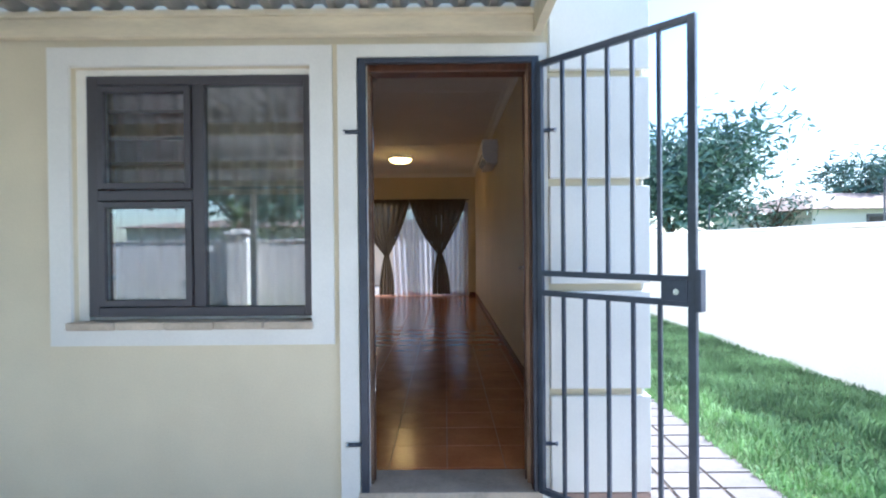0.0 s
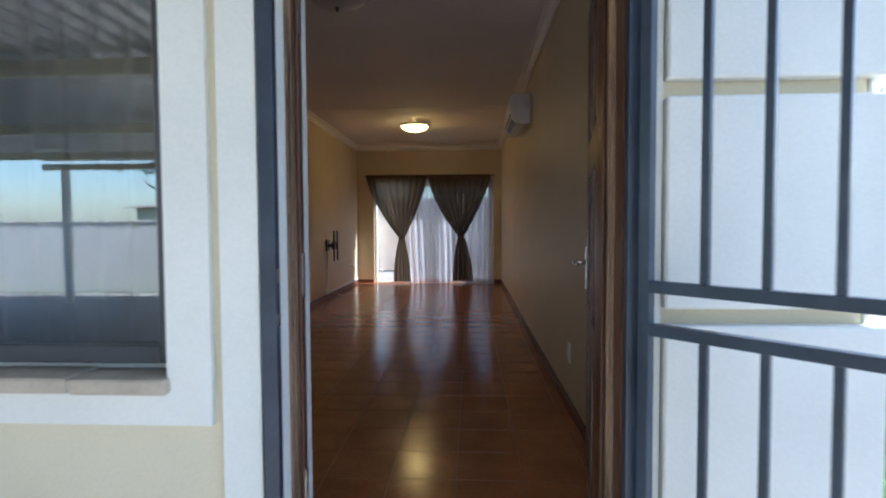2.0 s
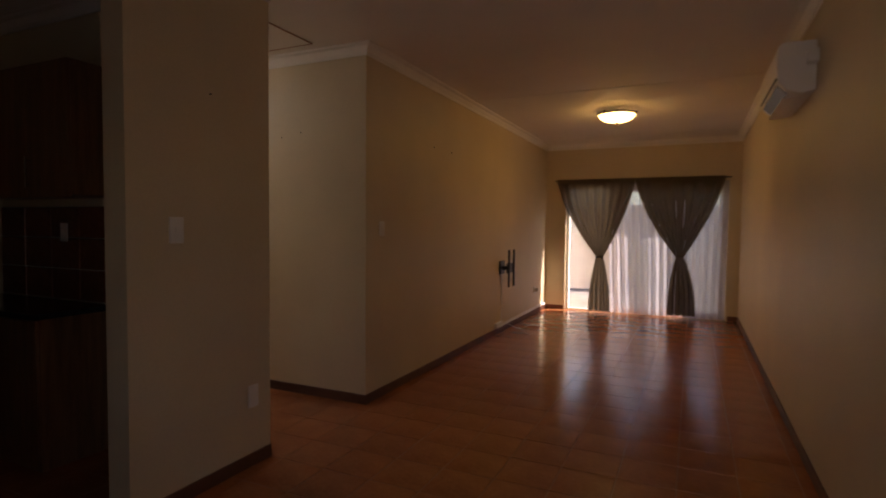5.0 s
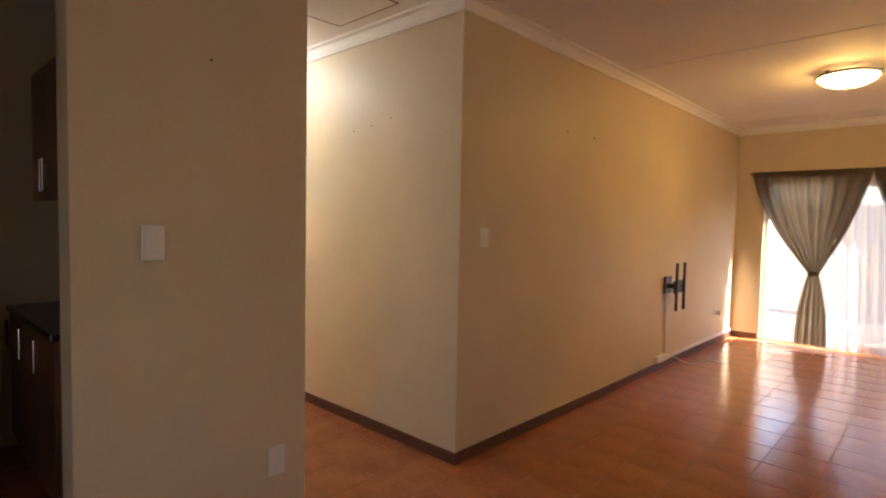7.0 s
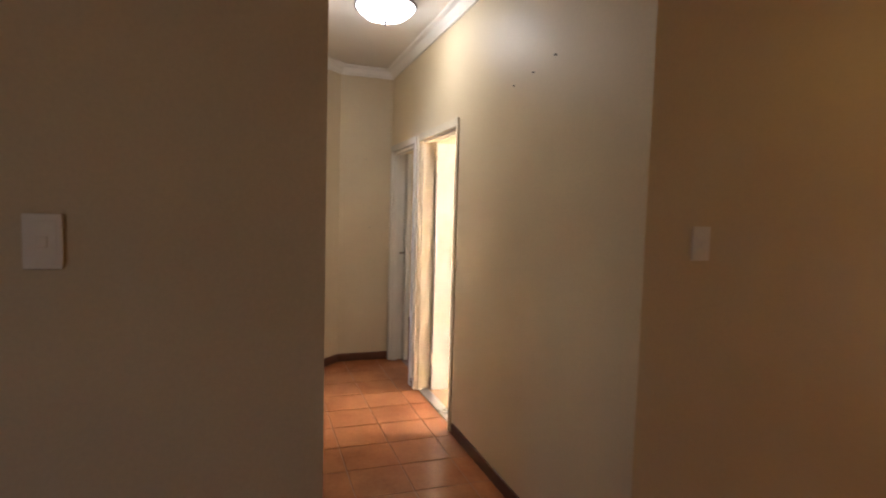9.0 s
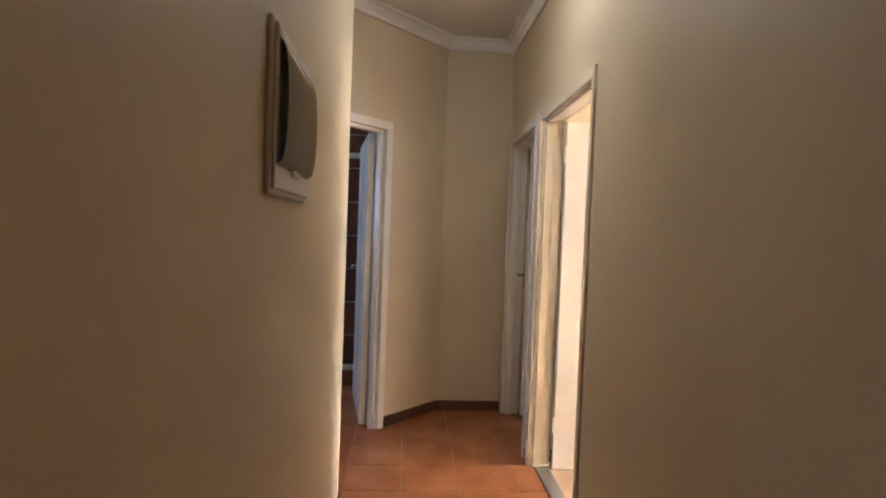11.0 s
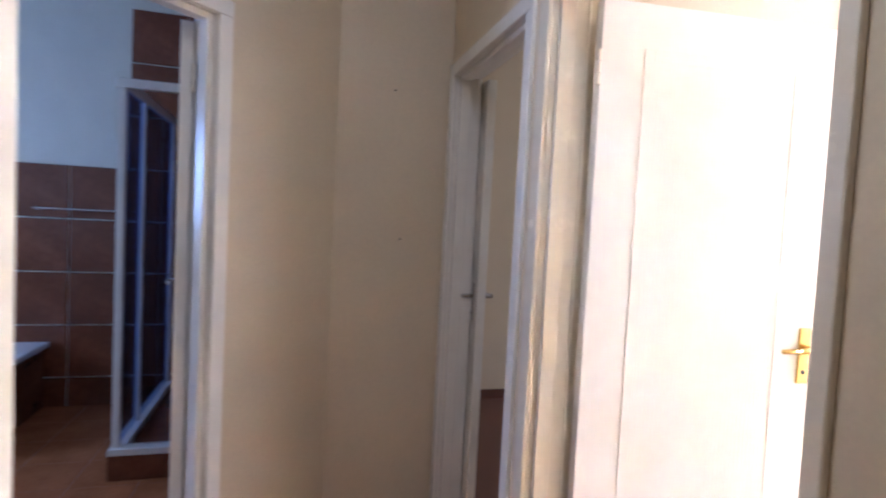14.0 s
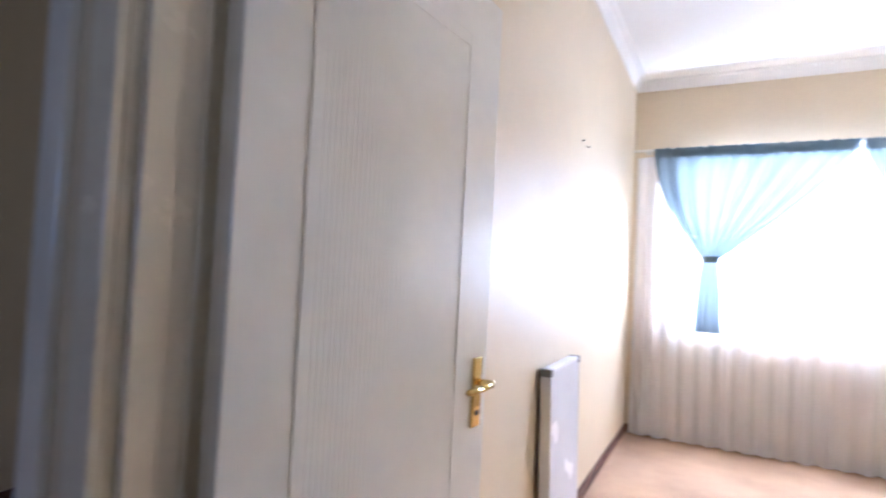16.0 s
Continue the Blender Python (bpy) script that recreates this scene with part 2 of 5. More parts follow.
def bm_lathe(bm, profile, cx, cy, n=36):
    """Turned shape: (radius, z) from the rim inwards."""
    rings = []
    for r, z in profile:
        rings.append([bm.verts.new((cx + r * math.cos(2 * math.pi * i / n), cy + r * math.sin(2 * math.pi * i / n), z)) for i in range(n)])
    for a, b in zip(rings, rings[1:]):
        for i in range(n):
            j = (i + 1) % n
            bm.faces.new((a[i], a[j], b[j], b[i]))
    bm.faces.new(rings[-1])
    bm.faces.new(rings[0][::-1])
    return bm


def bevelled(bm, w, segs=2):
    bmesh.ops.recalc_face_normals(bm, faces=bm.faces)
    if w:
        bmesh.ops.bevel(bm, geom=bm.edges[:], offset=w, segments=segs, profile=0.5, affect="EDGES", clamp_overlap=True)
    return bm


def part(name, bm, material, parent=None, label="", smooth=False):
    me = bpy.data.meshes.new(name)
    bm.normal_update()
    bm.to_mesh(me)
    bm.free()
    me.materials.append(material)
    if smooth:
        for p in me.polygons:
            p.use_smooth = True
    ob = new(name, me)
    if parent is not None:
        ob.parent = parent
    if label:
        ob["label"] = label
    return ob


def box(name, x0, x1, y0, y1, z0, z1, material, parent=None, bevel=0.0, label="", m=None):
    return part(name, bevelled(bm_box(bmesh.new(), x0, x1, y0, y1, z0, z1, m), bevel), material, parent, label)


def thing(name, label, category, group=""):
    ob = new(name)
    ob.empty_display_size = 0.1
    return tagged(ob, label, category, group)


def structure(ob, label=""):
    return tagged(ob, label=label, kind="structure")


def wall(name, boxes, material, label=""):
    bm = bmesh.new()
    for b in boxes:
        bm_box(bm, *b)
    bevelled(bm, 0)
    return structure(part(name, bm, material), label)


# ---- plan, in metres ----
XL, XR, YF, H = -2.019, 0.945, 9.845, 2.80   # living room
YB, YH = 4.158, 3.103                        # hall walls
XE = -5.694                                  # hall end
BX, BY, HB = -4.78, 8.661, 3.02               # bedroom
T = 0.11
G = -0.12                                   # ground outside

# ---- house shell ----
wall("wall_front", [
    (-7.9, -6.45, 0, 0.22, G, HB + 0.04), (-6.45, -5.55, 0, 0.22, G, 1.3), (-6.45, -5.55, 0, 0.22, 2.1, HB + 0.04), (-5.55, -1.51, 0, 0.22, G, HB + 0.04), (-1.51, -0.38, 0, 0.22, G, 0.80), (-1.51, -0.38, 0, 0.22, 2.03, HB + 0.04),
    (-0.38, -0.16, 0, 0.22, G, HB + 0.04), (-0.16, 0.69, 0, 0.22, 2.06, HB + 0.04), (0.69, 1.17, 0, 0.22, G, HB + 0.04), (-0.16, 0.69, 0, 0.22, G, -0.002)],
    M_EXT, "cream plastered front wall of the house")
wall("wall_front_lining", [
    (-4.9, -1.51, 0.22, 0.235, 0, H), (-1.51, -0.38, 0.22, 0.235, 0, 0.80), (-1.51, -0.38, 0.22, 0.235, 2.03, H),
    (-0.38, -0.16, 0.22, 0.235, 0, H), (-0.16, 0.69, 0.22, 0.235, 2.06, H), (0.69, XR, 0.22, 0.235, 0, H)], M_WALL, "cream painted inner face of front wall")
wall("wall_east", [(XR, 1.165, 0.22, YF + 0.22, G, HB + 0.04)], M_WALL, "cream painted living room wall")
wall("wall_far", [(XL - 0.12, -1.68, YF, YF + 0.22, G, HB + 0.04), (-1.68, 0.78, YF, YF + 0.22, 2.12, HB + 0.04), (0.78, XR, YF, YF + 0.22, G, HB + 0.04), (-1.68, 0.78, YF, YF + 0.22, G, -0.002)], M_WALL, "cream painted wall with sliding door opening")
wall("wall_living_west", [(XL - 0.12, XL, YB, YF, 0, HB + 0.04)], M_WALL, "cream painted wall with television bracket")
wall("wall_stub", [(XL - 0.15, XL, 2.199, YH, 0, HB + 0.04)], M_WALL, "cream painted wall stub beside kitchen")
bm = bmesh.new()
RC = 0.07
outline = [(XL - 0.15, YH), (XL - 0.15, YH - T), (-4.30 + T, YH - T), (-4.30 + T, 2.29), (-4.30, 2.29)]
outline += [(-4.30 + RC - RC * math.cos(a), YH - RC + RC * math.sin(a)) for a in [i * math.pi / 16 for i in range(9)]]
lo = [bm.verts.new((x, y, 0)) for x, y in outline]
hi = [bm.verts.new((x, y, HB + 0.04)) for x, y in outline]
for i in range(len(outline)):
    bm.faces.new((lo[i], lo[(i + 1) % len(outline)], hi[(i + 1) % len(outline)], hi[i]))
bmesh.ops.recalc_face_normals(bm, faces=bm.faces)
hw = part("wall_hall_south", bm, M_WALL)
for p in hw.data.polygons:
    p.use_smooth = p.area < 0.2
structure(hw, "cream painted hall wall with a rounded corner")
D1, D2 = (-4.71, -3.867), (-5.631, -4.87)    # clear openings off the hall
wall("wall_hall_north", [
    (D1[1] + 0.02, XL - 0.12, YB, YB + T, 0, HB + 0.04), (D1[0] - 0.02, D1[1] + 0.02, YB, YB + T, 2.06, HB + 0.04), (D2[1] + 0.02, D1[0] - 0.02, YB, YB + T, 0, HB + 0.04),
    (D2[0] - 0.02, D2[1] + 0.02, YB, YB + T, 2.06, HB + 0.04), (XE - 1.7, D2[0] - 0.02, YB, YB + T, 0, HB + 0.04)], M_WALL, "cream painted hall wall with two doorways")
wall("wall_hall_end", [(XE - T, XE, 3.646, YB, 0, HB + 0.04)], M_WALL, "cream painted end wall of hall")
# slanted wall with the bathroom doorway, local x along it from the hall's end corner
SL = Matrix.Translation((XE, 3.656, 0)) @ Matrix.Rotation(radians(-45), 4, "Z")
BD = (0.605, 1.445)
bm = bmesh.new()
for b in ((0, BD[0] - 0.02, -T, 0, 0, HB + 0.04), (BD[0] - 0.02, BD[1] + 0.02, -T, 0, 2.06, HB + 0.04), (BD[1] + 0.02, 1.98, -T, 0, 0, HB + 0.04)):
    bm_box(bm, *b, SL)
structure(part("wall_slanted", bevelled(bm, 0), M_WALL), "cream painted slanted wall with bathroom doorway")
wall("wall_bedroom_west", [(BX - 0.1, BX, YB + T, BY + 0.22, 0, HB)], M_WALL, "cream painted bedroom wall")
wall("wall_bedroom_window", [
    (BX, -4.42, BY, BY + 0.22, 0, HB), (-4.42, -2.32, BY, BY + 0.22, 0, 1.0), (-4.42, -2.32, BY, BY + 0.22, 2.33, HB), (-2.32, XL - 0.12, BY, BY + 0.22, 0, HB)],
    M_WALL, "cream painted bedroom wall with wide window")
wall("wall_second_bedroom", [(-7.42, -7.3, YB + T, 8.4, 0, HB + 0.04), (-7.42, -6.9, 8.3, 8.4, 0, HB + 0.04), (-6.9, -5.9, 8.3, 8.4, 0, 1.0), (-6.9, -5.9, 8.3, 8.4, 2.1, HB + 0.04), (-5.9, BX - 0.1, 8.3, 8.4, 0, HB + 0.04)], M_WALL, "cream painted second bedroom walls")
wall("wall_bathroom", [(-7.62, -7.5, 0.22, YB, 0, HB + 0.04), (-5.0, -4.9, 0.235, 2.2, 0, HB + 0.04)], M_BATHWALL, "pale painted bathroom walls")
wall("wall_bathroom_shower_side", [(-7.5, XE - T, 3.55, 3.65, 0, HB + 0.04)], M_BATHWALL, "pale wall behind shower")
wall("ceiling", [(-7.9, 1.165, 0.0, YF + 0.22, HB + 0.04, HB + 0.1), (XL, XR, 0.235, YF, H, H + 0.02), (-7.5, XL, 0.235, YB, H, H + 0.02), (-7.3, BX - 0.1, YB + T, BY, H, H + 0.02), (BX, XL - 0.12, YB + T, BY, HB, HB + 0.02)], M_CEIL, "white ceiling boards")
structure(bpy.data.objects["ceiling"])

# cornice along the ceiling, one run per wall
def cornice(name, x0, y0, x1, y1, n, H=H, m0=0, m1=0):
    """Cove from (x0, y0) to (x1, y1); n points into the room."""
    bm = bmesh.new()
    d = 0.08
    prof = [(0, H - d), (0.012, H - d), (0.018, H - 0.055), (0.045, H - 0.02), (0.075, H - 0.012), (d, H - 0.004), (d, H), (0, H)]
    d1 = Vector((x1 - x0, y1 - y0)).normalized()
    a = [bm.verts.new((x0 + n[0] * o - d1.x * o * m0, y0 + n[1] * o - d1.y * o * m0, z)) for o, z in prof]
    b = [bm.verts.new((x1 + n[0] * o + d1.x * o * m1, y1 + n[1] * o + d1.y * o * m1, z)) for o, z in prof]
    for i in range(len(prof)):
        j = (i + 1) % len(prof)
        bm.faces.new((a[i], b[i], b[j], a[j]))
    bm.faces.new(a)
    bm.faces.new(b[::-1])
    bevelled(bm, 0)
    return structure(part(name, bm, M_CORNICE), "white cove cornice")


E_ = 0.003
for x0, y0, x1, y1, n in ((XL + E_, YB - E_, XL + E_, YF, (1, 0)), (XR - E_, 0.235, XR - E_, YF, (-1, 0)), (XL, YF - E_, XR, YF - E_, (0, -1)), (XL, 0.238, XR, 0.238, (0, 1)),
                          (XE, YB - E_, XL + E_, YB - E_, (0, -1)), (-4.25, YH + E_, XL, YH + E_, (0, 1)), (XE + E_, 3.656, XE + E_, YB, (1, 0)),
                          (XE + 0.003, 3.656, -4.30, 2.29, (0.7071, 0.7071)), (XL + E_, 2.225, XL + E_, YH, (1, 0)),
                          (BX + E_, YB + T, BX + E_, BY, (1, 0)), (BX, BY - E_, XL - 0.12, BY - E_, (0, -1)), (-4.21, 2.777, XL - 0.15, 2.777, (0, -1))):
    cornice("cornice", x0, y0, x1, y1, n, HB if y1 > 8 and x1 < XL - 0.1 else H, 1 if (x0 == XL + E_ and y1 == YF) else 0, 1 if (x0 == XE and y0 == YB - E_) else 0)


def skirting(x0, y0, x1, y1, n, h=0.075, t=0.012, z=0.0, m=None):
    bm = bmesh.new()
    a, b = Vector((x0, y0, 0)), Vector((x1, y1, 0))
    nv = Vector((n[0], n[1], 0))
    p = [a, b, b + nv * t, a + nv * t]
    lo = [bm.verts.new(q + Vector((0, 0, z))) for q in p]
    hi = [bm.verts.new(q + Vector((0, 0, z + h))) for q in p]
    bm.faces.new(lo[::-1])
    bm.faces.new(hi)
    for i in range(4):
        j = (i + 1) % 4
        bm.faces.new((lo[i], lo[j], hi[j], hi[i]))
    bevelled(bm, 0.003, 1)
    return structure(part("baseboard", bm, m or M_BASE), "dark brown tile skirting")


s7 = 0.7071
for r in ((XL, YB, XL, YF, (1, 0)), (XR, 0.25, XR, YF, (-1, 0)), (XL, YF, -1.70, YF, (0, -1)), (0.80, YF, XR, YF, (0, -1)), (XL, 2.199, XL, YH, (1, 0)), (XL - 0.15, 2.199, XL, 2.199, (0, -1)),
          (D1[1] + 0.06, YB, XL + 0.012, YB, (0, -1)), (D2[1] + 0.06, YB, D1[0] - 0.06, YB, (0, -1)), (-4.25, YH, XL, YH, (0, 1)), (XE, 3.656, XE, YB, (1, 0)),
          (XE, 3.656, XE + (BD[0] - 0.06) * s7, 3.656 - (BD[0] - 0.06) * s7, (s7, s7)), (-4.30, 2.29, -4.30, YH - 0.07, (-1, 0)),
          (BX, YB + T, BX, BY, (1, 0)), (BX, BY, XL - 0.12, BY, (0, -1)), (-7.3, YB + T, -7.3, 8.3, (1, 0)), (-7.3, 8.3, -4.93, 8.3, (0, -1)), (-7.3, YB + T, -6.5, YB + T, (0, 1))):
    skirting(*r)

# ceiling hatch in the hall
hatch = thing("ceiling_hatch", "white ceiling hatch with thin dark timber trim", "hatch")
for x0, x1, y0, y1 in ((-2.98, -2.38, 3.40, 3.41), (-2.98, -2.38, 3.96, 3.97), (-2.98, -2.97, 3.41, 3.96), (-2.39, -2.38, 3.41, 3.96)):
    box("trim", x0, x1, y0, y1, H - 0.006, H, M_GROUT, hatch, 0.001)
box("panel", -2.97, -2.39, 3.41, 3.96, H - 0.004, H - 0.0005, M_CEIL, hatch)
# joint strip between the ceiling boards
for y in (3.2, 6.22, 9.2):
    structure(box("trim", XL, XR, y - 0.02, y + 0.02, H - 0.004, H, M_CEIL, None, 0.001), "thin ceiling board joint strip")

# floors
structure(box("floor", -7.5, XR, 0.22, YF, -0.05, -0.0018, M_GROUT), "dark grout bed under terracotta floor tiles")
structure(box("floor_carpet", BX, XL - 0.12, YB + T, BY, -0.004, 0.004, M_CARPET), "tan carpet in bedroom")
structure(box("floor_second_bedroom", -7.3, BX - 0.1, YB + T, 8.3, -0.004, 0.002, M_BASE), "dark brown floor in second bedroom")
structure(box("floor_threshold_strip", D1[0], D1[1], YB + 0.03, YB + T, -0.003, 0.007, M_ALU, None, 0.002), "aluminium threshold strip")

# ---- doors and frames ----


def steel_frame(name, m, a, b, material, depth=T, top=2.03, label="cream enamelled steel door frame", near=0.055, r=0.022):
    """Rebated frame in a wall that runs along local x, hall face at y = 0, room side at y = depth."""
    f = tagged(thing(name, label, "door frame"), kind="structure")
    w, wn = 0.055, near
    for nm, x0, x1, z0, z1 in (("jamb", a - w, a, 0, top), ("jamb", b, b + wn, 0, top), ("head", a - w, b + wn, top, top + w)):
        box(nm, x0, x1, -0.014, 0.002, z0, z1, material, f, 0.004, m=m)
        box(nm + "_back", x0, x1, depth - 0.002, depth + 0.012, z0, z1, material, f, 0.004, m=m)
    for x0, x1 in ((a - 0.02, a), (b, b + 0.02)):
        box("reveal", x0, x1, 0.002, depth - 0.002, 0, top, material, f, 0.0, m=m)
    for x0, x1 in ((a, a + r), (b - 0.008, b)):
        box("stop", x0, x1, 0.018, depth - 0.045, 0, top, material, f, 0.003, m=m)
    box("reveal", a - 0.02, b + 0.02, 0.002, depth - 0.002, top, top + 0.02, material, f, 0.0, m=m)
    box("stop", a, b, 0.018, depth - 0.045, top - r, top, material, f, 0.003, m=m)
    return f


def lever(parent, m, x, z, side, material, sense):
    """Lever handle on a plate: leaf face at y = 0, facing side."""
    h = part("handle_plate", bevelled(bm_box(bmesh.new(), x - 0.02, x + 0.02, min(0, side * 0.008), max(0, side * 0.008), z - 0.11, z + 0.06, m), 0.003), material, parent, "lever handle on a long plate")
    bm = bmesh.new()
    bm_tube(bm, (x, 0, z), (x, side * 0.05, z), 0.009, 12)
    bm_tube(bm, (x, side * 0.045, z), (x + sense * 0.06, side * 0.05, z - 0.001), 0.009, 12)
    bm_tube(bm, (x + sense * 0.06, side * 0.05, z - 0.001), (x + sense * 0.11, side * 0.043, z - 0.004), 0.009, 12, 0.007)
    bmesh.ops.transform(bm, matrix=m, verts=bm.verts)
    part("lever", bm, material, h, smooth=True)
    bm = bmesh.new()
    bm_tube(bm, (x, side * 0.006, z - 0.075), (x, side * 0.0095, z - 0.075), 0.007, 10)
    bmesh.ops.transform(bm, matrix=m, verts=bm.verts)
    part("keyhole", bm, M_BLACK, h)


def ribbed_leaf(name, m, w, label, material, handle_mat, ribs=True, side=-1, group=""):
    """Moulded leaf, hinge at local x = 0, thickness in y from 0 to 0.04."""
    d = thing(name, label, "door", group)
    bevel = 0.003
    box("leaf", 0, w, 0, 0.04, 0.008, 2.015, material, d, bevel, m=m)
    for s, y in ((-1, 0), (1, 0.04)):
        x0, x1, z0, z1 = 0.16, w - 0.16, 0.16, 1.86
        bm = bmesh.new()
        for q in ((x0 - 0.03, x0, z0 - 0.03, z1 + 0.03), (x1, x1 + 0.03, z0 - 0.03, z1 + 0.03), (x0, x1, z0 - 0.03, z0), (x0, x1, z1, z1 + 0.03)):
            bm_box(bm, q[0], q[1], min(y, y + s * 0.0025), max(y, y + s * 0.0025), q[2], q[3], m)
        part("moulding", bevelled(bm, 0.003, 1), material, d)
        if ribs:
            bm = bmesh.new()
            n = 34
            step = (x1 - x0) / n
            for i in range(n):
                xa = x0 + i * step
                bm_box(bm, xa + 0.0012, xa + step - 0.0012, min(y, y + s * 0.0005), max(y, y + s * 0.0005), z0 + 0.02, z1 - 0.02, m)
            part("ribbed_panel", bm, material, d, "fine vertical ribs")
    lever(d, m, w - 0.055, 1.06, -1, handle_mat, -1)
    lever(d, m @ Matrix.Translation((0, 0.04, 0)), w - 0.055, 1.06, 1, handle_mat, -1)
    for z in (0.22, 1.78):
        bm = bmesh.new()
        for k in range(3):
            bm_tube(bm, (-0.006, -0.002, z + k * 0.032), (-0.006, -0.002, z + k * 0.032 + 0.03), 0.007, 10)
        bmesh.ops.transform(bm, matrix=m, verts=bm.verts)
        part("hinge", bm, M_FRAMECREAM, d)
    return d


HM = Matrix.Translation((0, YB, 0))
steel_frame("door_1", HM, *D1, M_FRAMECREAM, near=0.03, r=0.016)
steel_frame("door_2", HM, *D2, M_WHITEPAINT, label="white enamelled steel door frame")
BM_ = SL @ Matrix.Rotation(radians(180), 4, "Z")
steel_frame("door_3", SL @ Matrix.Diagonal((1, -1, 1, 1)), *BD, M_WHITEPAINT, label="white enamelled steel bathroom door frame")
# bedroom leaf stands open along the bedroom's wall
ang = math.degrees(math.atan2(0.80, 0.065))
ribbed_leaf("bedroom_door", pose(-4.652, YB + T + 0.012, 0, 0, 0, ang), 0.775, "white ribbed bedroom door standing wide open", M_WHITEPAINT, M_BRASS)
# second bedroom leaf folded back beside its doorway
ribbed_leaf("second_bedroom_door", pose(-6.335, YB + T + 0.018, 0, 0, 0, 0), 0.77, "white door leaf folded back inside second bedroom", M_WHITEPAINT, M_CHROME, ribs=False)
# bathroom leaf opens inwards, hinged at the end nearest the hall's end wall
hp = SL @ Vector((BD[0] + 0.01, -T + 0.005, 0))
ribbed_leaf("bathroom_door", pose(hp.x, hp.y, 0, 0, 0, 189), 0.77, "glossy white bathroom door standing open", M_WHITEPAINT, M_CHROME, ribs=False)

# front door: worn timber frame, dark panelled leaf open inwards along the right wall
fd = tagged(thing("front_door_frame", "worn brown timber front door frame", "door frame"), kind="structure")
box("jamb", -0.16, -0.114, 0.062, 0.16, 0.0, 2.06, M_WORNWOOD, fd, 0.004)
box("jamb", 0.644, 0.69, 0.062, 0.16, 0.0, 2.06, M_WORNWOOD, fd, 0.004)
# darker wood on the head paints in the shade of its underside
box("head", -0.114, 0.644, 0.062, 0.16, 2.015, 2.06, M_DARKWOOD, fd, 0.004)
for y0, y1 in ((0.002, 0.061), (0.161, 0.2345)):
    box("plaster_reveal", -0.16, -0.122, y0, y1, 0.0, 2.06, M_EXTWHITE, fd)
    box("hinge_reveal", 0.652, 0.69, y0, y1, 0.0, 2.06, M_DARKWOOD, fd)
box("jamb_stop", -0.114, -0.104, 0.11, 0.14, 0.0, 2.015, M_DARKWOOD, fd, 0.003)
box("jamb_stop", 0.634, 0.644, 0.11, 0.14, 0.0, 2.015, M_DARKWOOD, fd, 0.003)
for k in range(2):
    box("bead", -0.118, -0.108, 0.07 + k * 0.07, 0.08 + k * 0.07, 0, 2.0, M_WORNWOOD, fd, 0.002)
    box("bead", 0.638, 0.648, 0.07 + k * 0.07, 0.08 + k * 0.07, 0, 2.0, M_WORNWOOD, fd, 0.002)
for z in (0.45, 1.0, 1.65):
    box("strike_plate", -0.105, -0.102, 0.115, 0.135, z, z + 0.11, M_CHROME, fd, 0.001)
structure(box("trim", -0.165, 0.695, -0.03, 0.235, -0.06, 0.022, M_SILL, None, 0.006), "pale stone door threshold")
FD = pose(0.655, 0.24, 0, 0, 0, 80)
fdoor = thing("front_door", "dark brown panelled timber front door, standing open", "door")
for x0, x1, z0, z1 in ((0, 0.12, 0.015, 1.995), (0.67, 0.79, 0.015, 1.995), (0.12, 0.67, 0.015, 0.24), (0.12, 0.67, 0.72, 0.86), (0.12, 0.67, 1.36, 1.48), (0.12, 0.67, 1.88, 1.995), (0.355, 0.435, 0.24, 0.72), (0.355, 0.435, 0.86, 1.36), (0.355, 0.435, 1.48, 1.88)):
    box("rail", x0, x1, -0.04, 0.0, z0, z1, M_DARKWOOD, fdoor, 0.004, m=FD)
for z0, z1 in ((0.24, 0.72), (0.86, 1.36), (1.48, 1.88)):
    for x0, x1 in ((0.12, 0.355), (0.435, 0.67)):
        box("panel", x0, x1, -0.026, -0.014, z0, z1, M_DARKWOOD, fdoor, 0, m=FD)
        box("raised_field", x0 + 0.04, x1 - 0.04, -0.034, -0.006, z0 + 0.04, z1 - 0.04, M_DARKWOOD, fdoor, 0.006, m=FD)
lever(fdoor, FD, 0.735, 1.03, 1, M_CHROME, -1)
lever(fdoor, FD @ Matrix.Translation((0, -0.04, 0)), 0.735, 1.03, -1, M_CHROME, -1)
box("lock_plate", 0.789, 0.793, -0.032, -0.008, 0.92, 1.14, M_CHROME, fdoor, 0.001, m=FD)

# ---- front of the house ----
# raised white surrounds of window and door, with a groove between them
bm = bmesh.new()
for b in ((-1.61, -1.51, -0.02, 0, 0.72, 2.12), (-0.38, -0.275, -0.02, 0, 0.72, 2.12), (-1.51, -0.38, -0.02, 0, 2.03, 2.12), (-1.51, -0.38, -0.02, 0, 0.72, 0.80)):
    bm_box(bm, *b)
tagged(part("trim", bevelled(bm, 0), M_EXTWHITE), "raised white plaster band round the window", kind="structure")
bm = bmesh.new()
for b in ((-0.25, -0.16, -0.02, 0, G, 2.12), (-0.16, 0.69, -0.02, 0, 2.06, 2.12), (0.69, 0.73, -0.02, 0, G, 2.12)):
    bm_box(bm, *b)
tagged(part("trim", bevelled(bm, 0), M_EXTWHITE), "raised white plaster band round the front door", kind="structure")
